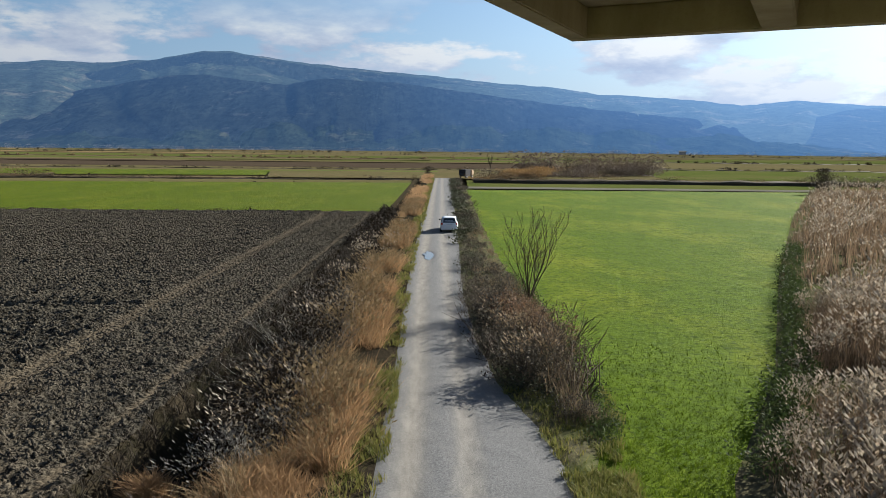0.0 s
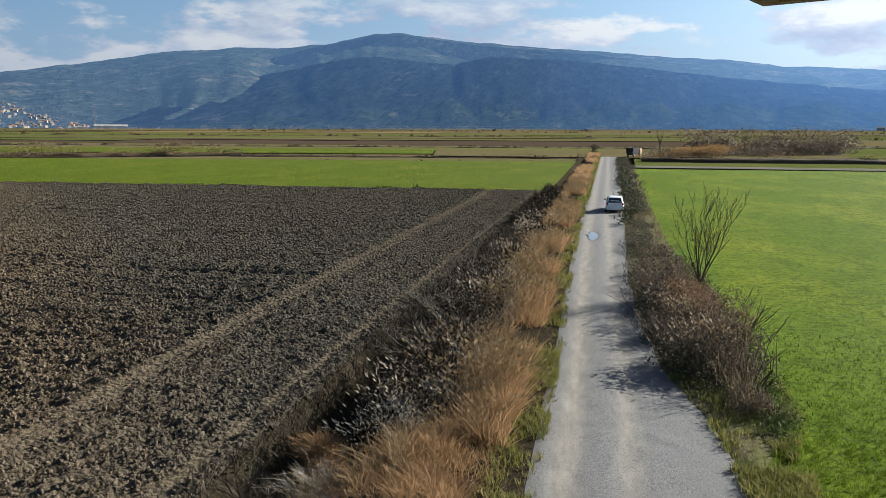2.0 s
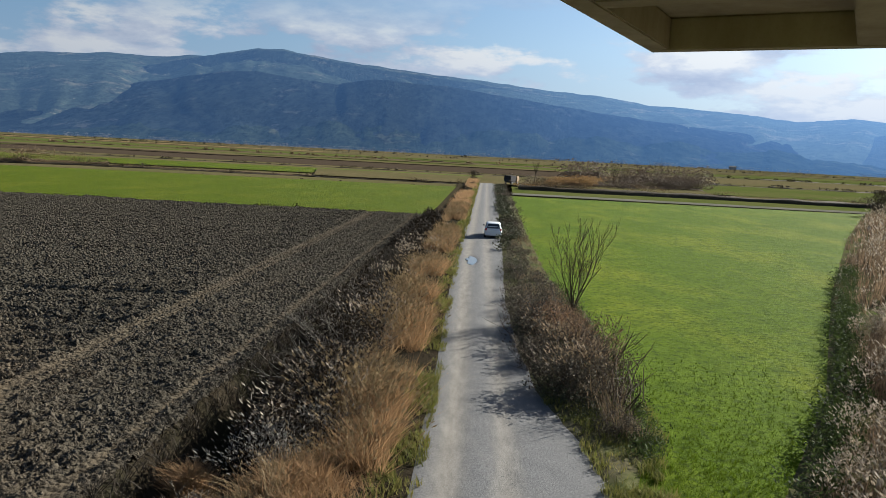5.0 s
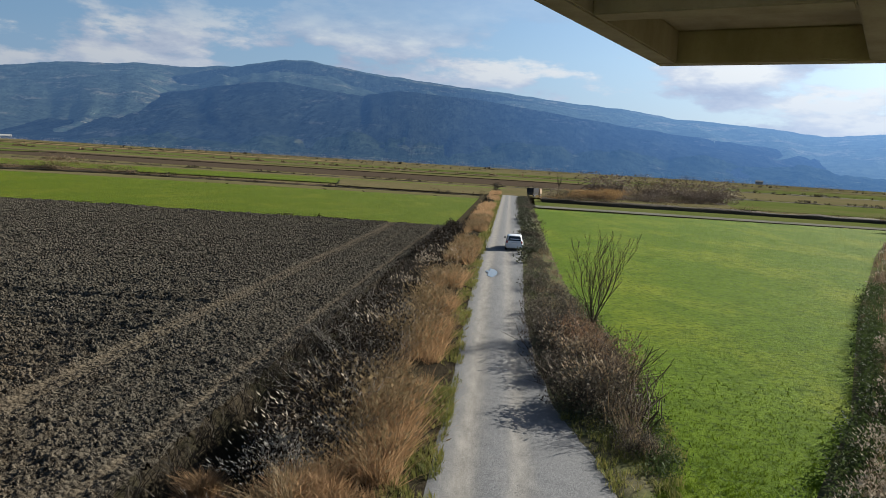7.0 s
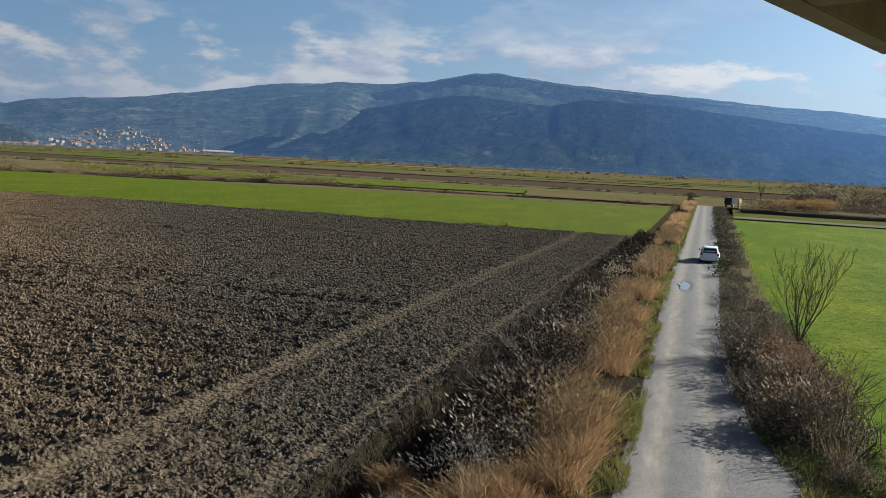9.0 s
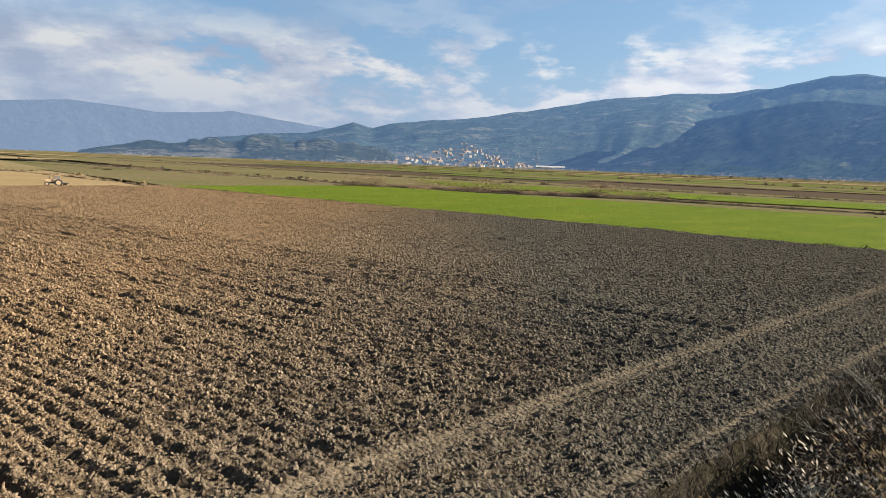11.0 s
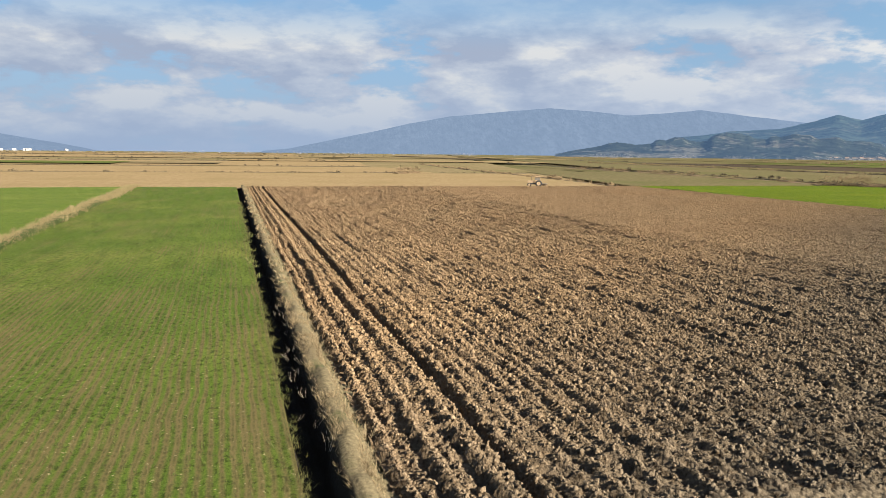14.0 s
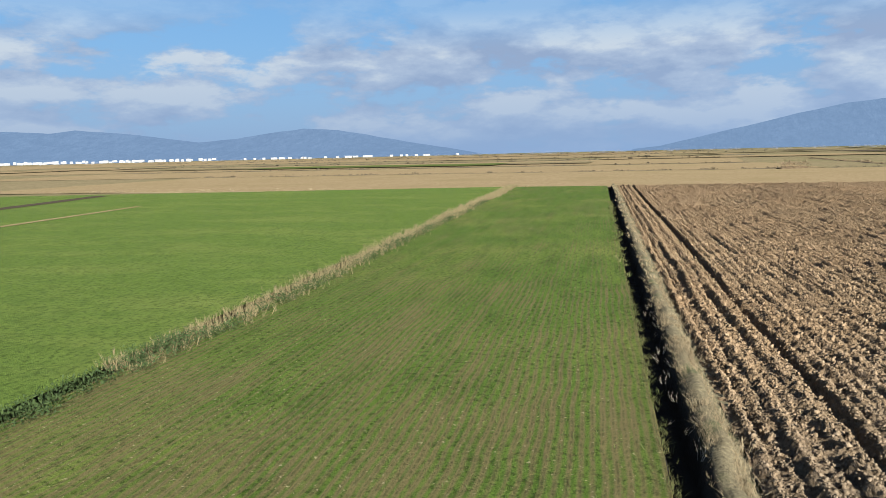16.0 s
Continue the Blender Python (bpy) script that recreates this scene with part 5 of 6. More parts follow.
REEDY = leaf_material("far_reeds", (0.216, 0.1548, 0.0864), (0.108, 0.072, 0.0396), 0.2)
SCRUB = leaf_material("far_scrub", (0.0828, 0.0634, 0.0374), (0.0324, 0.0274, 0.0173), 0.1)
PINKISH = leaf_material("bare_scrub", (0.1872, 0.144, 0.108), (0.0792, 0.0612, 0.0468), 0.2)
ORANGE = leaf_material("orange_willow", (0.3024, 0.1872, 0.0792), (0.1728, 0.108, 0.0504), 0.35)
DRY_WEED = leaf_material("dry_weeds", (0.108, 0.0828, 0.049), (0.054, 0.0432, 0.0274), 0.15)
for ends, n, wd, ht, lf, mat, label, sd in [
    (((-182, 156), (-96, 203)), 1400, 3.0, 5.2, 0.36, REEDY, "brown reeds along a drain", 101),
    (((-182, 152), (-96, 199)), 520, 1.2, 2.4, 0.40, SCRUB, "dark scrub along a drain", 102),
    (((-96, 197), (4, 203)), 300, 1.2, 1.3, 0.35, SCRUB, "dark scrub along a drain", 103),
    (((-96, 204), (4, 208)), 330, 1.4, 1.7, 0.35, REEDY, "brown reeds along a drain", 104),
    (((-178, 161), (0, 179)), 260, 0.5, 0.6, 0.25, SCRUB, "dark scrub edge of a crop", 105),
    # Dark growth added in place of the shadow along the lower field's edge.
    (((-172, 90.2), (-4, 95.2)), 600, 0.35, 1.0, 0.16, SCRUB, "dark strip added for the shadow line between fields", 106),
    (((15, 190), (260, 178)), 2600, 2.2, 5.2, 0.42, DRY_WEED, "dark scrub along a drain", 107),
    (((15, 194), (260, 183)), 600, 2.0, 3.6, 0.45, REEDY, "brown reeds along a drain", 108),
    (((14, 149.6), (255, 141.6)), 300, 0.4, 0.5, 0.2, SCRUB, "dark weeds beside a farm track", 109),
    (((15, 207), (36, 211)), 1900, 4.5, 8.0, 0.7, ORANGE, "orange-brown willow scrub", 110),
    (((34, 225), (78, 248)), 1700, 7.0, 8.5, 0.7, PINKISH, "brown scrub beyond the reeds", 111),
    (((20, 216), (60, 226)), 500, 5.0, 5.0, 0.6, PINKISH, "dark bare scrub beyond the reeds", 125),
    (((-1000, 420), (-520, 380)), 200, 3.0, 1.8, 0.8, SCRUB, "dark scrub between strips", 126),
    (((-900, 1000), (700, 1050)), 300, 5.0, 3.0, 1.6, SCRUB, "dark scrub between strips", 127),
    (((-700, 1350), (900, 1300)), 300, 6.0, 4.0, 2.0, SCRUB, "dark scrub between strips", 128),
    (((-860, -600), (-820, 120)), 240, 3.0, 2.0, 1.2, DRY_WEED, "dark weeds between stubble fields", 129),
    (((-1250, -900), (-1200, 240)), 260, 4.0, 2.4, 1.6, DRY_WEED, "dark scrub between meadows", 130),
    (((-1900, -1300), (-1850, 300)), 260, 6.0, 3.0, 2.2, DRY_WEED, "dark scrub between meadows", 131),
    (((-173.5, -155), (-173.5, 90)), 700, 0.8, 0.8, 0.25, STRAW_PALE, "dry grass along the end of the fields", 112),
    (((-302, -200), (-303, 110)), 380, 0.8, 0.9, 0.4, DRY_WEED, "dark weeds between stubble fields", 113),
    (((-425, -330), (-425, 60)), 260, 1.0, 1.2, 0.6, DRY_WEED, "dark weeds between stubble fields", 114),
    (((-520, 110), (-185, 92)), 300, 1.5, 1.4, 0.6, REEDY, "brown reeds along a drain", 115),
    (((-600, 200), (-190, 175)), 340, 2.0, 1.7, 0.7, SCRUB, "dark scrub along a drain", 116),
    (((-420, 180), (-183, 165)), 360, 4.0, 1.9, 0.5, REEDY, "brown reeds", 117),
    (((-380, 290), (30, 306)), 320, 1.5, 1.4, 0.7, SCRUB, "dark scrub between strips", 118),
    (((-700, 320), (-330, 300)), 240, 2.0, 1.6, 0.9, REEDY, "brown reeds between strips", 119),
    (((70, 333), (600, 338)), 380, 2.0, 1.8, 0.8, SCRUB, "dark scrub between strips", 120),
    (((120, 545), (800, 530)), 300, 3.0, 2.4, 1.3, SCRUB, "dark scrub between strips", 121),
    (((-900, 660), (170, 600)), 420, 3.0, 2.2, 1.4, REEDY, "brown reeds between strips", 122),
    (((-645, -500), (-650, 80)), 320, 2.0, 1.6, 1.0, DRY_WEED, "dark weeds between stubble fields", 123),
    (((-302, 62), (-292, 52)), 60, 3.0, 3.2, 0.5, REEDY, "clump of tall straw-coloured scrub", 124),
]:
    hedgerow("hedgerow", ends, n, wd, ht, lf, mat, label, sd)


# ---------------------------------------------------------------- trees
def limb(bm, a, b, r0, r1, sides=6):
    d = (b - a).normalized()
    s = d.cross(Vector((0.31, 0.17, 0.93))).normalized()
    q = d.cross(s)
    rings = []
    for c, r in ((a, r0), (b, r1)):
        rings.append([bm.verts.new(c + (s * math.cos(k * 2 * math.pi / sides) + q * math.sin(k * 2 * math.pi / sides)) * r) for k in range(sides)])
    for k in range(sides):
        j = (k + 1) % sides
        bm.faces.new((rings[0][k], rings[0][j], rings[1][j], rings[1][k]))


def bare_tree(height, stems, seed, spread_out, thick, levels=4, label="", m=None, trunk=0.15):
    """A leafless tree: a short trunk, several rising stems and ever finer twigs."""
    r = random.Random(seed)
    tree = root("bare_tree", label, "tree", m)
    bm = bmesh.new()
    fork = Vector((0.02, 0.0, height * trunk))
    limb(bm, Vector((0, 0, -0.6)), fork * 0.5, thick * 1.25, thick * 1.05, 8)
    limb(bm, fork * 0.5, fork, thick * 1.05, thick * 0.95, 8)
    part("trunk", bm, BARK, tree)
    fine = bmesh.new()

    def rise_up(bm, a, way, length, r0, level):
        steps = 3 if level < 2 else 2
        for k in range(steps):
            way = (way + Vector((r.uniform(-1, 1), r.uniform(-1, 1), r.uniform(0.0, 1.1))) * 0.20).normalized()
            b = a + way * length / steps
            r1 = r0 * (0.78 if level < levels else 0.55)
            limb(bm, a, b, r0, r1, 5 if level < 2 else 3)
            if level < levels:
                for _ in range(2):
                    side = Vector((r.uniform(-1, 1), r.uniform(-1, 1), r.uniform(0.1, 0.9)))
                    rise_up(fine, b, (way + side * 0.65).normalized(), length * r.uniform(0.34, 0.55), max(r1 * 0.5, 0.007), level + 1)
            a, r0 = b, r1

    for k in range(stems):
        ang = 2 * math.pi * k / stems + r.uniform(-0.3, 0.3)
        out = spread_out * r.uniform(0.1, 1.1)
        bm = bmesh.new()
        rise_up(bm, fork.copy(), Vector((math.cos(ang) * out, math.sin(ang) * out, 1)).normalized(), height * r.uniform(0.7, 0.95) * (1 - trunk), thick * 0.5, 1)
        part("limb", bm, BARK, tree)
    part("branchwork", fine, BARK, tree)["kind"] = "stuff"
    return tree


bare_tree(4.2, 8, 5, 0.45, 0.068, 4, "small bare pollarded tree with thin limbs in the hedge", Matrix.Translation((5.85, 36.6, -0.45)), 0.24)
for k, (x, y, h) in enumerate([(47, 232, 8.0), (58, 243, 7.0), (66, 250, 9.0), (30, 300, 7.0), (40, 226, 5.5), (52, 238, 6.5), (72, 252, 7.0)]):
    bare_tree(h, 6, 20 + k, 0.55, 0.15, 3, "bare tree among the far scrub", Matrix.Translation((x, y, -0.9)), 0.25)


def bush(name, label, place, width, height, seed, mat, n=500, leaf=0.12):
    """A dense bush: bare stems under a crown of small leaf clumps."""
    ob = root(name, label, "bush", Matrix.Translation(place))
    r = np.random.RandomState(seed)
    v, f = twigs(12, height * 0.9, width * 0.5, 0.03, seed, 4)
    me = new("branchwork", mesh_from("branchwork", v, f, BARK))
    me.parent = ob
    v, f = leaflets(n, height, width * 0.5, leaf, seed + 1)
    v[:, :2] *= (1.05 - 0.5 * np.clip(v[:, 2:] / height, 0, 1))
    me = new("crown", mesh_from("crown", v, f, mat))
    me.parent = ob
    return ob


bush("dark_bush", "dark leafy bush at the end of the reeds", (79.5, 143, -0.1), 5.5, 5.0, 51, SCRUB, 900, 0.25)
bush("roadside_bush", "small dark bush beside the track", (4.0, 226, -0.6), 3.0, 3.6, 52, SCRUB, 300, 0.25)
for k, (x, y, s) in enumerate([(5.2, 25.2, 1.0), (5.4, 23.2, 0.8), (5.6, 27.5, 0.9), (5.0, 29.8, 0.75)]):
    bush("bramble_bush", "tall brown bramble bush in the hedge", (x, y, 0.0), 2.3 * s, 2.6 * s, 60 + k, DEAD_LEAF, 420, 0.05)

# trees along the far edge of the plain
v = []
for az0, az1, d0, d1, n, h, lf in [(-30, 14, 1700, 2250, 1900, 12, 3.0), (-66, -30, 1800, 2400, 1500, 11, 3.0), (14, 36, 1800, 2400, 1000, 12, 3.0),
                                   (-103, -70, 2000, 2600, 700, 9, 3.0), (-135, -103, 2300, 2900, 420, 8, 3.0)]:
    b = np.radians(rng.uniform(az0, az1, n))
    keep = rng.rand(n) < np.clip((fractal(np.degrees(b) * 1.1 + 200, b * 0, 131, 3) - 0.36) * 5, 0.08, 1)
    d = rng.uniform(d0, d1, n)
    p = np.stack([d * np.sin(b), d * np.cos(b), np.full(n, -1.0)], -1)[keep]
    v.append(scatter(leaflets(9, h * 0.75, h * 0.9, lf * 0.38, 132), p, rng.uniform(0.45, 1.25, len(p)), rng.uniform(0, 6.28, len(p))))
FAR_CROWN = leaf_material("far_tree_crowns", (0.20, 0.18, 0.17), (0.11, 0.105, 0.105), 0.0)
# Distance haze before the crowns is added as a faint blue emission.
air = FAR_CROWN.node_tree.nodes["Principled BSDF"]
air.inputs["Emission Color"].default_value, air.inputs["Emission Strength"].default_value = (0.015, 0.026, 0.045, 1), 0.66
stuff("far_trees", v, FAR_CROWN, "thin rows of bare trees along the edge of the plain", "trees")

# ---------------------------------------------------------------- far buildings
PLASTER = ground_material("pale_plaster", (0.2592, 0.252, 0.2376), (0.3456, 0.3384, 0.3168), (0.3024, 0.2808, 0.2448), 0.5, 0.1)
TILE_ROOF = ground_material("red_roof_tiles", (0.216, 0.1368, 0.1008), (0.288, 0.1944, 0.1512), (0.2376, 0.18, 0.144), 0.8, 0.2)
PANE = material("dark_window_glass", 0.15, 0.5)[0]
PANE.node_tree.nodes["Principled BSDF"].inputs["Base Color"].default_value = (0.03, 0.04, 0.05, 1)


def gable(x, y, z, rise2, over):
    bm = bmesh.new()
    a = [bm.verts.new(p) for p in ((-x - over, -y - over, z), (x + over, -y - over, z), (x + over, y + over, z), (-x - over, y + over, z))]
    b = [bm.verts.new(p) for p in ((-x - over, 0, z + rise2), (x + over, 0, z + rise2))]
    for f in ((a[0], a[1], b[1], b[0]), (a[2], a[3], b[0], b[1]), (a[1], a[2], b[1]), (a[3], a[0], b[0]), (a[3], a[2], a[1], a[0])):
        bm.faces.new(f)
    return bm


def house(w2, d2, h, m, label, roof_mat, group, name="house", walls=PLASTER):
    ob = root(name, label, "house", m, group)
    part("wall", block(-w2, w2, -d2, d2, -2, h), walls, ob)
    part("roof", gable(w2, d2, h, d2 * 0.5, 0.5), roof_mat, ob)
    for k in range(3):
        x = -w2 + (2 * k + 1) * w2 / 3
        for lv in range(max(1, int(h // 3))):
            part("window", block(x - 0.8, x + 0.8, -d2 - 0.06, -d2 + 0.02, 1.0 + 3 * lv, 2.4 + 3 * lv), PANE, ob)
    return ob


def on_slope(bearing, share):
    b = np.array([radians(bearing)])
    d, z = flank(BACK_AZ, BACK_EL, 4300, 2550, 3, 0.20, b, np.array([share]), -1.8, 0.8)
    return float(d[0] * np.sin(b[0])), float(d[0] * np.cos(b[0])), float(z[0])


kinds = [house(4.0, 3.2, 3.4, Matrix.Translation((-1700, 1950, 5)), "pale plastered village house with a tiled roof", TILE_ROOF, "village houses"),
         house(4.6, 3.6, 5.0, Matrix.Translation((-1720, 1960, 5)), "tall pale plastered village house with a tiled roof", TILE_ROOF, "village houses")]
r = random.Random(3)
for k in range(150):
    az = min(max(r.gauss(-41.0, 3.6), -54), -35.5)
    top = max(0.02, 0.36 - abs(az + 40.8) * 0.06)
    x, y, z = on_slope(az, r.uniform(0.0, 1.0) ** 1.2 * top)
    m = pose(x, y, z + 1, 0, 0, -az + 180 + r.uniform(-30, 30))
    copy_thing(kinds[k % 2], m)
for k, az in enumerate((-41.3, -41.9)):
    x, y, z = on_slope(az, 0.1 + 0.05 * k)
    kinds[k].matrix_world = pose(x, y, z + 1, 0, 0, 150)
gardens = np.array([on_slope(min(max(r.gauss(-41.5, 4.5), -56), -35), r.uniform(0.0, 0.34) ** 1.1) for _ in range(420)])
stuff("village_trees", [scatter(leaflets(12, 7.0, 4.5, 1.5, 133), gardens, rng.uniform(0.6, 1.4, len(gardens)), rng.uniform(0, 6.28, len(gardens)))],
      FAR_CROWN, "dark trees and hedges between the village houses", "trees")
house(46, 10, 7, pose(-1390, 2060, -1, 0, 0, 34), "long low white farm hall on the plain", PLASTER, "", "farm_hall")
house(9, 6, 8, pose(720, 2010, -1, 0, 0, -20), "white farmhouse at the edge of the plain", PLASTER, "", "farmhouse")
TOWN = ground_material("pale_town_walls", (0.20, 0.20, 0.205), (0.36, 0.36, 0.355), (0.27, 0.24, 0.22), 0.05, 0.02)
block_a = house(6, 5, 6, Matrix.Translation((-3300, -1500, -1)), "pale block of flats in the far town", TOWN, "far town buildings", "apartment_building", TOWN)
block_b = house(10, 6, 4, Matrix.Translation((-3350, -1500, -1)), "long white industrial hall in the far town", TOWN, "far town buildings", "apartment_building", TOWN)
for k in range(120):
    az = r.uniform(-136, -103) if k % 2 else r.uniform(-136, -121)
    d = r.uniform(3600, 4050)
    copy_thing(block_a if k % 4 else block_b, pose(d * math.sin(radians(az)), d * math.cos(radians(az)), -1 + r.uniform(0, 6) * (az < -120), 0, 0, -az + 180 + r.uniform(-25, 25)))

# ---------------------------------------------------------------- vehicles
def plain(name, colour, rough, spec=0.5, metal=0.0, coat=0.0):
    """A near-even factory finish with a little dust."""
    m, n, b, at = material(name, rough, spec, metal)
    dust = n.noise(n.add("ShaderNodeTexCoord").outputs["Object"], 6.0, 5.0, 0.6)
    wire(n, b, "Base Color", n.mix(n.ramp(dust, [(0.45, 0.0), (0.8, 0.35)]), colour, tuple(0.7 * v + 0.06 for v in colour)))
    wire(n, b, "Roughness", n.math("MULTIPLY_ADD", dust, 0.2, rough - 0.05))
    b.inputs["Coat Weight"].default_value = coat
    return m


WHITE_PAINT = plain("white_car_paint", (0.74, 0.75, 0.76), 0.35, 0.5, 0.0, 0.6)
BLACK_TRIM = plain("black_trim", (0.025, 0.025, 0.027), 0.6)
TYRE = plain("tyre_rubber", (0.02, 0.02, 0.02), 0.85, 0.2)
ALLOY = plain("alloy_rim", (0.55, 0.56, 0.57), 0.35, 0.5, 0.9)
RED_LENS = plain("red_lamp_lens", (0.35, 0.015, 0.012), 0.2)
CLEAR_LENS = plain("clear_lamp_lens", (0.65, 0.67, 0.70), 0.15)
PLATE = plain("white_plate", (0.75, 0.75, 0.72), 0.5)
DUSTY = plain("dusty_glass", (0.10, 0.085, 0.065), 0.5)
TAN_METAL = plain("faded_tan_paint", (0.28, 0.19, 0.105), 0.7)
DARK_CANVAS = plain("dark_canvas", (0.035, 0.035, 0.038), 0.85, 0.1)


def loft(rings, caps=True):
    """A skin over rings of equally many points."""
    bm = bmesh.new()
    vs = [[bm.verts.new(p) for p in ring] for ring in rings]
    n = len(vs[0])
    for a, b in zip(vs, vs[1:]):
        for k in range(n):
            j = (k + 1) % n
            bm.faces.new((a[k], a[j], b[j], b[k]))
    if caps:
        bm.faces.new(vs[0][::-1])
        bm.faces.new(vs[-1])
    bmesh.ops.recalc_face_normals(bm, faces=bm.faces[:])
    for f in bm.faces:
        f.smooth = True
    return bm


def wheel(parent, x, y, r, wide, rim_mat=None):
    def disc(rad, half, hollow):
        bm = bmesh.new()
        prof = [(-half, hollow), (-half, rad * 0.9), (-half * 0.7, rad), (half * 0.7, rad), (half, rad * 0.9), (half, hollow)]
        rings = [[bm.verts.new((x + px, y + pr * math.cos(a * math.pi / 12), r + pr * math.sin(a * math.pi / 12))) for px, pr in prof] for a in range(24)]
        for k in range(24):
            a, b = rings[k], rings[(k + 1) % 24]
            for i in range(len(prof) - 1):
                bm.faces.new((a[i], a[i + 1], b[i + 1], b[i]))
        return bm

    hub = new("wheel")
    hub.parent = parent
    part("tyre", disc(r, wide / 2, r * 0.62), TYRE, hub)
    part("rim", disc(r * 0.64, wide * 0.42, 0.03), rim_mat or ALLOY, hub)


def car(m):
    """Compact white hatchback; its tail points to -y."""
    c = root("hatchback_car", "white compact hatchback on the gravel track", "car", m)

    def ring(y, half, z0, z1, crown):
        pts = [(half * 0.86, z0), (half * 0.98, z0 + 0.10), (half, (z0 + z1) / 2), (half * 0.97, z1 - 0.06), (half * 0.88, z1), (half * 0.4, z1 + crown)]
        return [(x, y, z) for x, z in pts] + [(-x, y, z) for x, z in pts[::-1]]

    rows = [(0.0, 0.70, 0.42, 0.88, 0.0), (0.06, 0.80, 0.28, 0.97, 0.01), (0.5, 0.855, 0.22, 1.00, 0.02), (1.6, 0.865, 0.20, 0.98, 0.02),
            (2.7, 0.86, 0.20, 0.95, 0.03), (3.5, 0.83, 0.22, 0.86, 0.04), (3.95, 0.76, 0.26, 0.72, 0.03), (4.12, 0.60, 0.34, 0.60, 0.0)]
    part("body", loft([ring(*r4) for r4 in rows]), WHITE_PAINT, c)

    def top(y, half, z):
        pts = [(half + 0.10, 0.93), (half + 0.02, z - 0.12), (half - 0.06, z - 0.02), (half * 0.5, z)]
        return [(x, y, zz) for x, zz in pts] + [(-x, y, zz) for x, zz in pts[::-1]]

    part("cabin", loft([top(0.12, 0.66, 1.12), top(0.45, 0.64, 1.42), top(1.2, 0.66, 1.49), top(2.0, 0.66, 1.47), top(2.45, 0.64, 1.34), top(3.05, 0.60, 1.00)]), WHITE_PAINT, c)

    def panel(name, pts, mat, thick=0.02, label=""):
        bm = bmesh.new()
        f = bm.faces.new([bm.verts.new(p) for p in pts])
        bm.normal_update()
        ext = bmesh.ops.extrude_face_region(bm, geom=[f])
        bmesh.ops.translate(bm, vec=f.normal * thick, verts=[v for v in ext["geom"] if isinstance(v, bmesh.types.BMVert)])
        bmesh.ops.recalc_face_normals(bm, faces=bm.faces[:])
        return part(name, bm, mat, c, label)

    panel("rear_window", [(-0.62, 0.035, 0.99), (0.62, 0.035, 0.99), (0.54, 0.33, 1.375), (-0.54, 0.33, 1.375)], PANE, 0.03, "dark tinted rear window")
    panel("windscreen", [(0.62, 3.00, 1.06), (-0.62, 3.00, 1.06), (-0.54, 2.50, 1.36), (0.54, 2.50, 1.36)], PANE, 0.03)
    for s in (-1, 1):
        quad = lambda y0, y1: [(s * 0.762, y0, 1.01), (s * 0.762, y1, 1.01), (s * 0.685, y1 - 0.15, 1.35), (s * 0.685, y0 + 0.1, 1.35)]  # noqa: E731
        panel("side_window", quad(0.35, 1.35) if s < 0 else quad(0.35, 1.35)[::-1], PANE, 0.03)
        panel("side_window", quad(1.42, 2.55) if s < 0 else quad(1.42, 2.55)[::-1], PANE, 0.03)
        part("tail_lamp", block(s * 0.70 - 0.09, s * 0.70 + 0.09, -0.005, 0.12, 0.74, 0.98, 0.02), RED_LENS, c)
        part("headlight", block(s * 0.58 - 0.14, s * 0.58 + 0.14, 3.92, 4.07, 0.60, 0.74, 0.03), CLEAR_LENS, c)
        part("mirror", block(s * 0.93 - 0.09, s * 0.93 + 0.09, 2.42, 2.54, 0.98, 1.11, 0.03), BLACK_TRIM, c)
        for y in (0.72, 3.28):
            wheel(c, s * 0.76, y, 0.31, 0.2)
    part("rear_bumper", block(-0.76, 0.76, -0.07, 0.1, 0.28, 0.52, 0.05), WHITE_PAINT, c)
    part("front_bumper", block(-0.62, 0.62, 4.0, 4.16, 0.27, 0.46, 0.05), BLACK_TRIM, c)
    part("number_plate", block(-0.26, 0.26, -0.03, 0.03, 0.66, 0.77, 0.005), PLATE, c)
    part("tailgate_handle", block(-0.3, 0.3, -0.012, 0.06, 0.80, 0.84, 0.01), ALLOY, c)
    part("roof_spoiler", block(-0.55, 0.55, 0.34, 0.56, 1.395, 1.43, 0.012), WHITE_PAINT, c)
    return c


car(pose(3.37, 71.2, 0.03, 0, 0, -2.1))


def truck(m):
    """Small lorry seen from behind, with a dark covered bed and a pale cab."""
    t = root("farm_lorry", "small lorry with a dark covered bed parked by the track", "truck", m)
    part("chassis", block(-0.9, 0.9, 0.2, 5.4, 0.55, 0.8, 0.03), BLACK_TRIM, t)
    part("bed_cover", block(-1.1, 0.95, 0.0, 3.6, 0.85, 2.45, 0.12), DARK_CANVAS, t)
    part("tailgate", block(-1.08, 0.93, -0.05, 0.0, 0.85, 1.35, 0.02), BLACK_TRIM, t)
    part("cab", block(-0.95, 1.15, 3.75, 5.4, 0.6, 2.3, 0.18), TAN_METAL, t)
    part("windscreen", block(-0.8, 0.95, 5.36, 5.43, 1.4, 2.05, 0.02), PANE, t)
    for x in (-0.92, 0.92):
        for y in (0.9, 4.5):
            wheel(t, x, y, 0.42, 0.25)


truck(pose(13.0, 206.5, 0.0, 0, 0, -28))


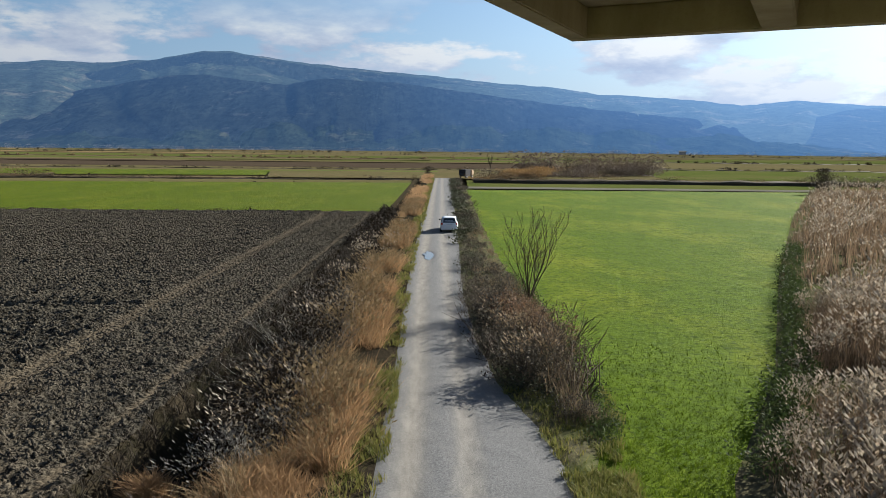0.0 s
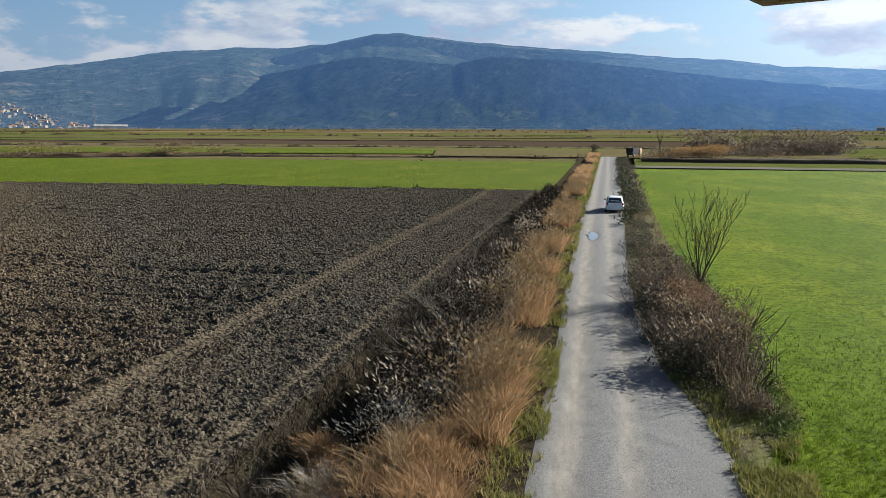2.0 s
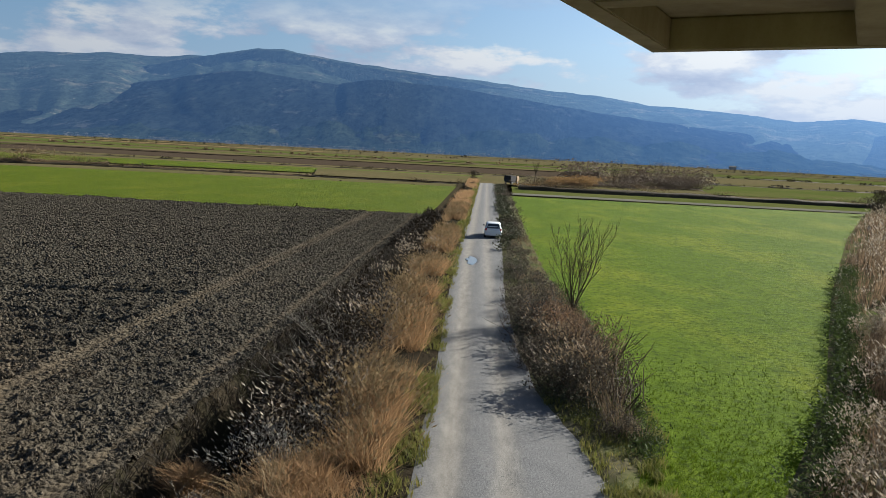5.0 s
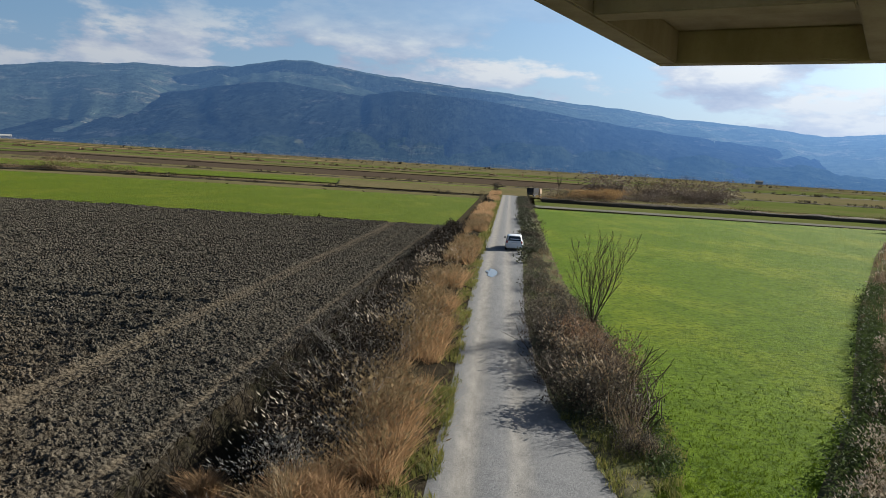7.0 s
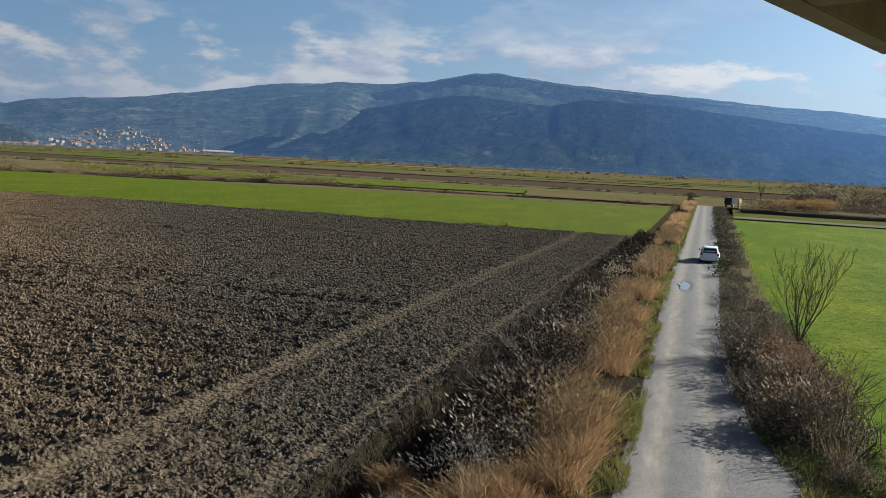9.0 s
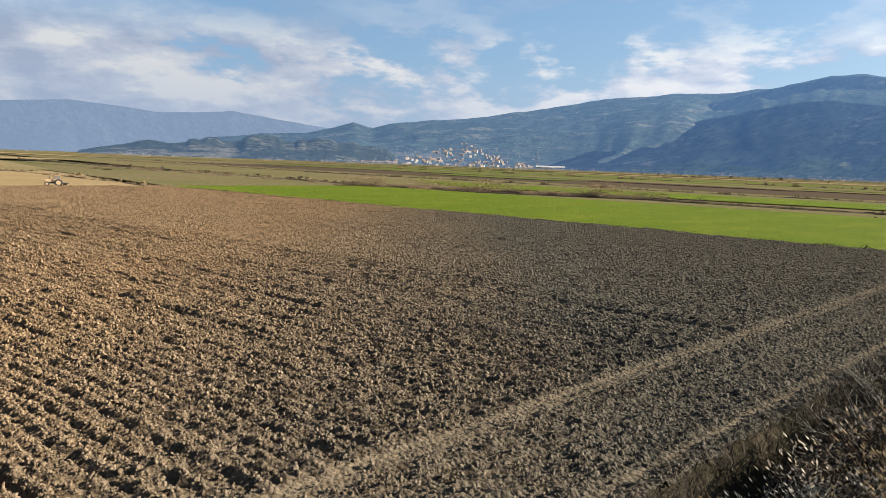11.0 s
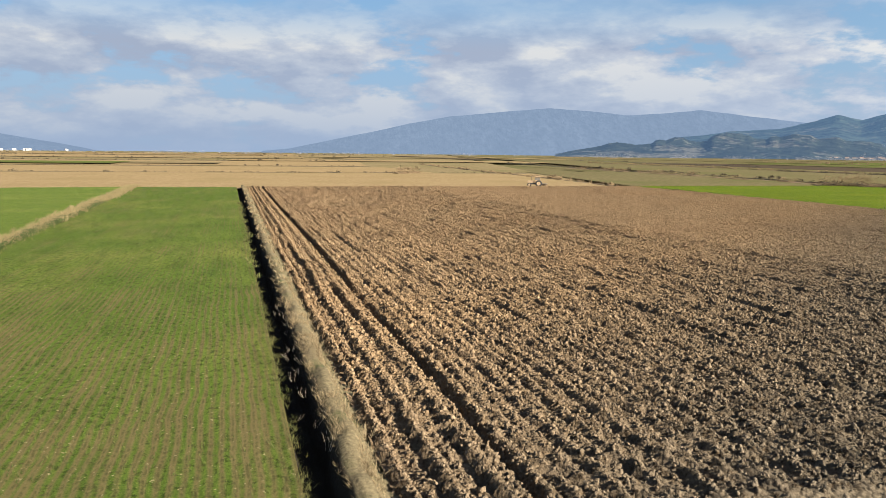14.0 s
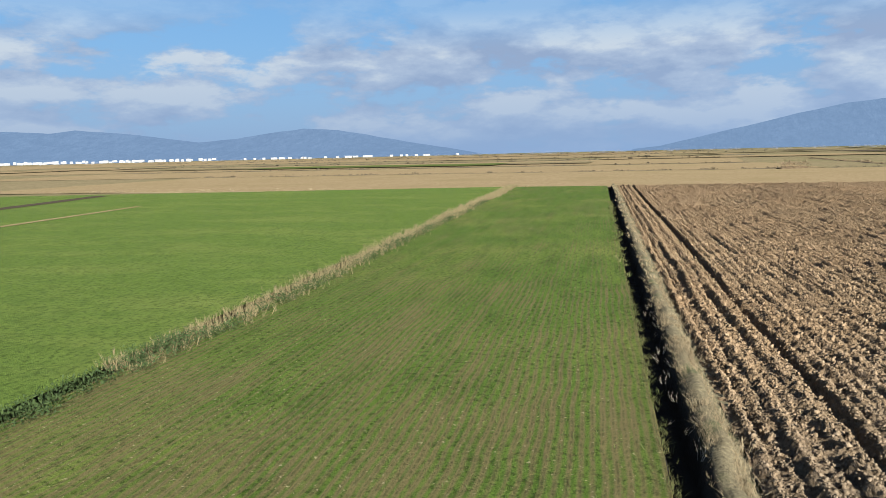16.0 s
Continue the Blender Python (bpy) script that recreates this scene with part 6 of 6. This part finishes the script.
def tractor(m):
    """Farm tractor with a cab and a plough behind, standing at the end of the furrows."""
    t = root("farm_tractor", "tan tractor with a cab at the end of the ploughed field", "tractor", m)
    part("bonnet", block(-0.45, 0.45, 1.5, 3.2, 0.85, 1.45, 0.12), TAN_METAL, t)
    part("axle_housing", block(-0.35, 0.35, 0.1, 2.9, 0.55, 0.9, 0.05), BLACK_TRIM, t)
    cab = part("cab", block(-0.75, 0.75, 0.1, 1.45, 0.95, 1.55, 0.06), TAN_METAL, t)
    part("cab_glass", block(-0.70, 0.70, 0.15, 1.40, 1.555, 2.25, 0.05), DUSTY, cab)
    part("cab_roof", block(-0.82, 0.82, 0.02, 1.52, 2.255, 2.45, 0.07), TAN_METAL, cab)
    part("exhaust", block(0.30, 0.38, 2.2, 2.28, 1.45, 2.3, 0.01), BLACK_TRIM, t)
    for x in (-0.85, 0.85):
        wheel(t, x, 0.5, 0.78, 0.42, TAN_METAL)
        wheel(t, x * 0.88, 2.75, 0.48, 0.3, TAN_METAL)
    part("plough_frame", block(-0.6, 0.6, -1.6, -0.1, 0.6, 0.75, 0.03), BLACK_TRIM, t)
    for k in range(3):
        part("plough_share", block(-0.55 + 0.4 * k, -0.35 + 0.4 * k, -1.5 + 0.4 * k, -1.1 + 0.4 * k, 0.1, 0.6, 0.03), TAN_METAL, t)


tractor(pose(-172.3, 66.0, 0.0, 0, 0, 158))

# ---------------------------------------------------------------- puddle and loose stones on the track
bm = bmesh.new()
rim2 = []
for k in range(40):
    a = k * math.pi / 20
    q = 1 + 0.35 * math.sin(3 * a + 1) * math.sin(2 * a) + 0.15 * math.sin(7 * a)
    rim2.append(bm.verts.new((1.15 + 0.42 * q * math.cos(a), 55.9 + 2.2 * q * math.sin(a), 0.052)))
bm.faces.new(rim2)
me = bpy.data.meshes.new("puddle")
bm.to_mesh(me)
bm.free()
WATER = material("puddle_water", 0.04, 0.5)[0]
WATER.node_tree.nodes["Principled BSDF"].inputs["Base Color"].default_value = (0.12, 0.11, 0.10, 1)
me.materials.append(WATER)
tagged(new("water_puddle", me), "shallow puddle reflecting the sky on the gravel", kind="structure")

n = 9000
y = 13.5 + 30 * rng.rand(n) ** 1.6
x = road_left(y) - 0.1 + (road_right(y) - road_left(y) + 0.3) * rng.rand(n) ** 0.8
keep = rng.rand(n) < np.clip(0.25 + 0.9 * (x - road_left(y) - 1.8) / 2.2, 0.2, 1)
p = np.stack([x, y, np.full(n, 0.055)], -1)[keep]
size = rng.uniform(0.008, 0.022, (len(p), 1)) * rng.uniform(0.7, 1.2, (len(p), 3))
stuff("loose_stones", [scatter(clod(90), p, size, rng.uniform(0, 6.28, len(p)))], leaf_material("grey_stones", (0.288, 0.2808, 0.2664), (0.1584, 0.1584, 0.1548), 0.0),
      "loose grey stones on the gravel track", "stones")
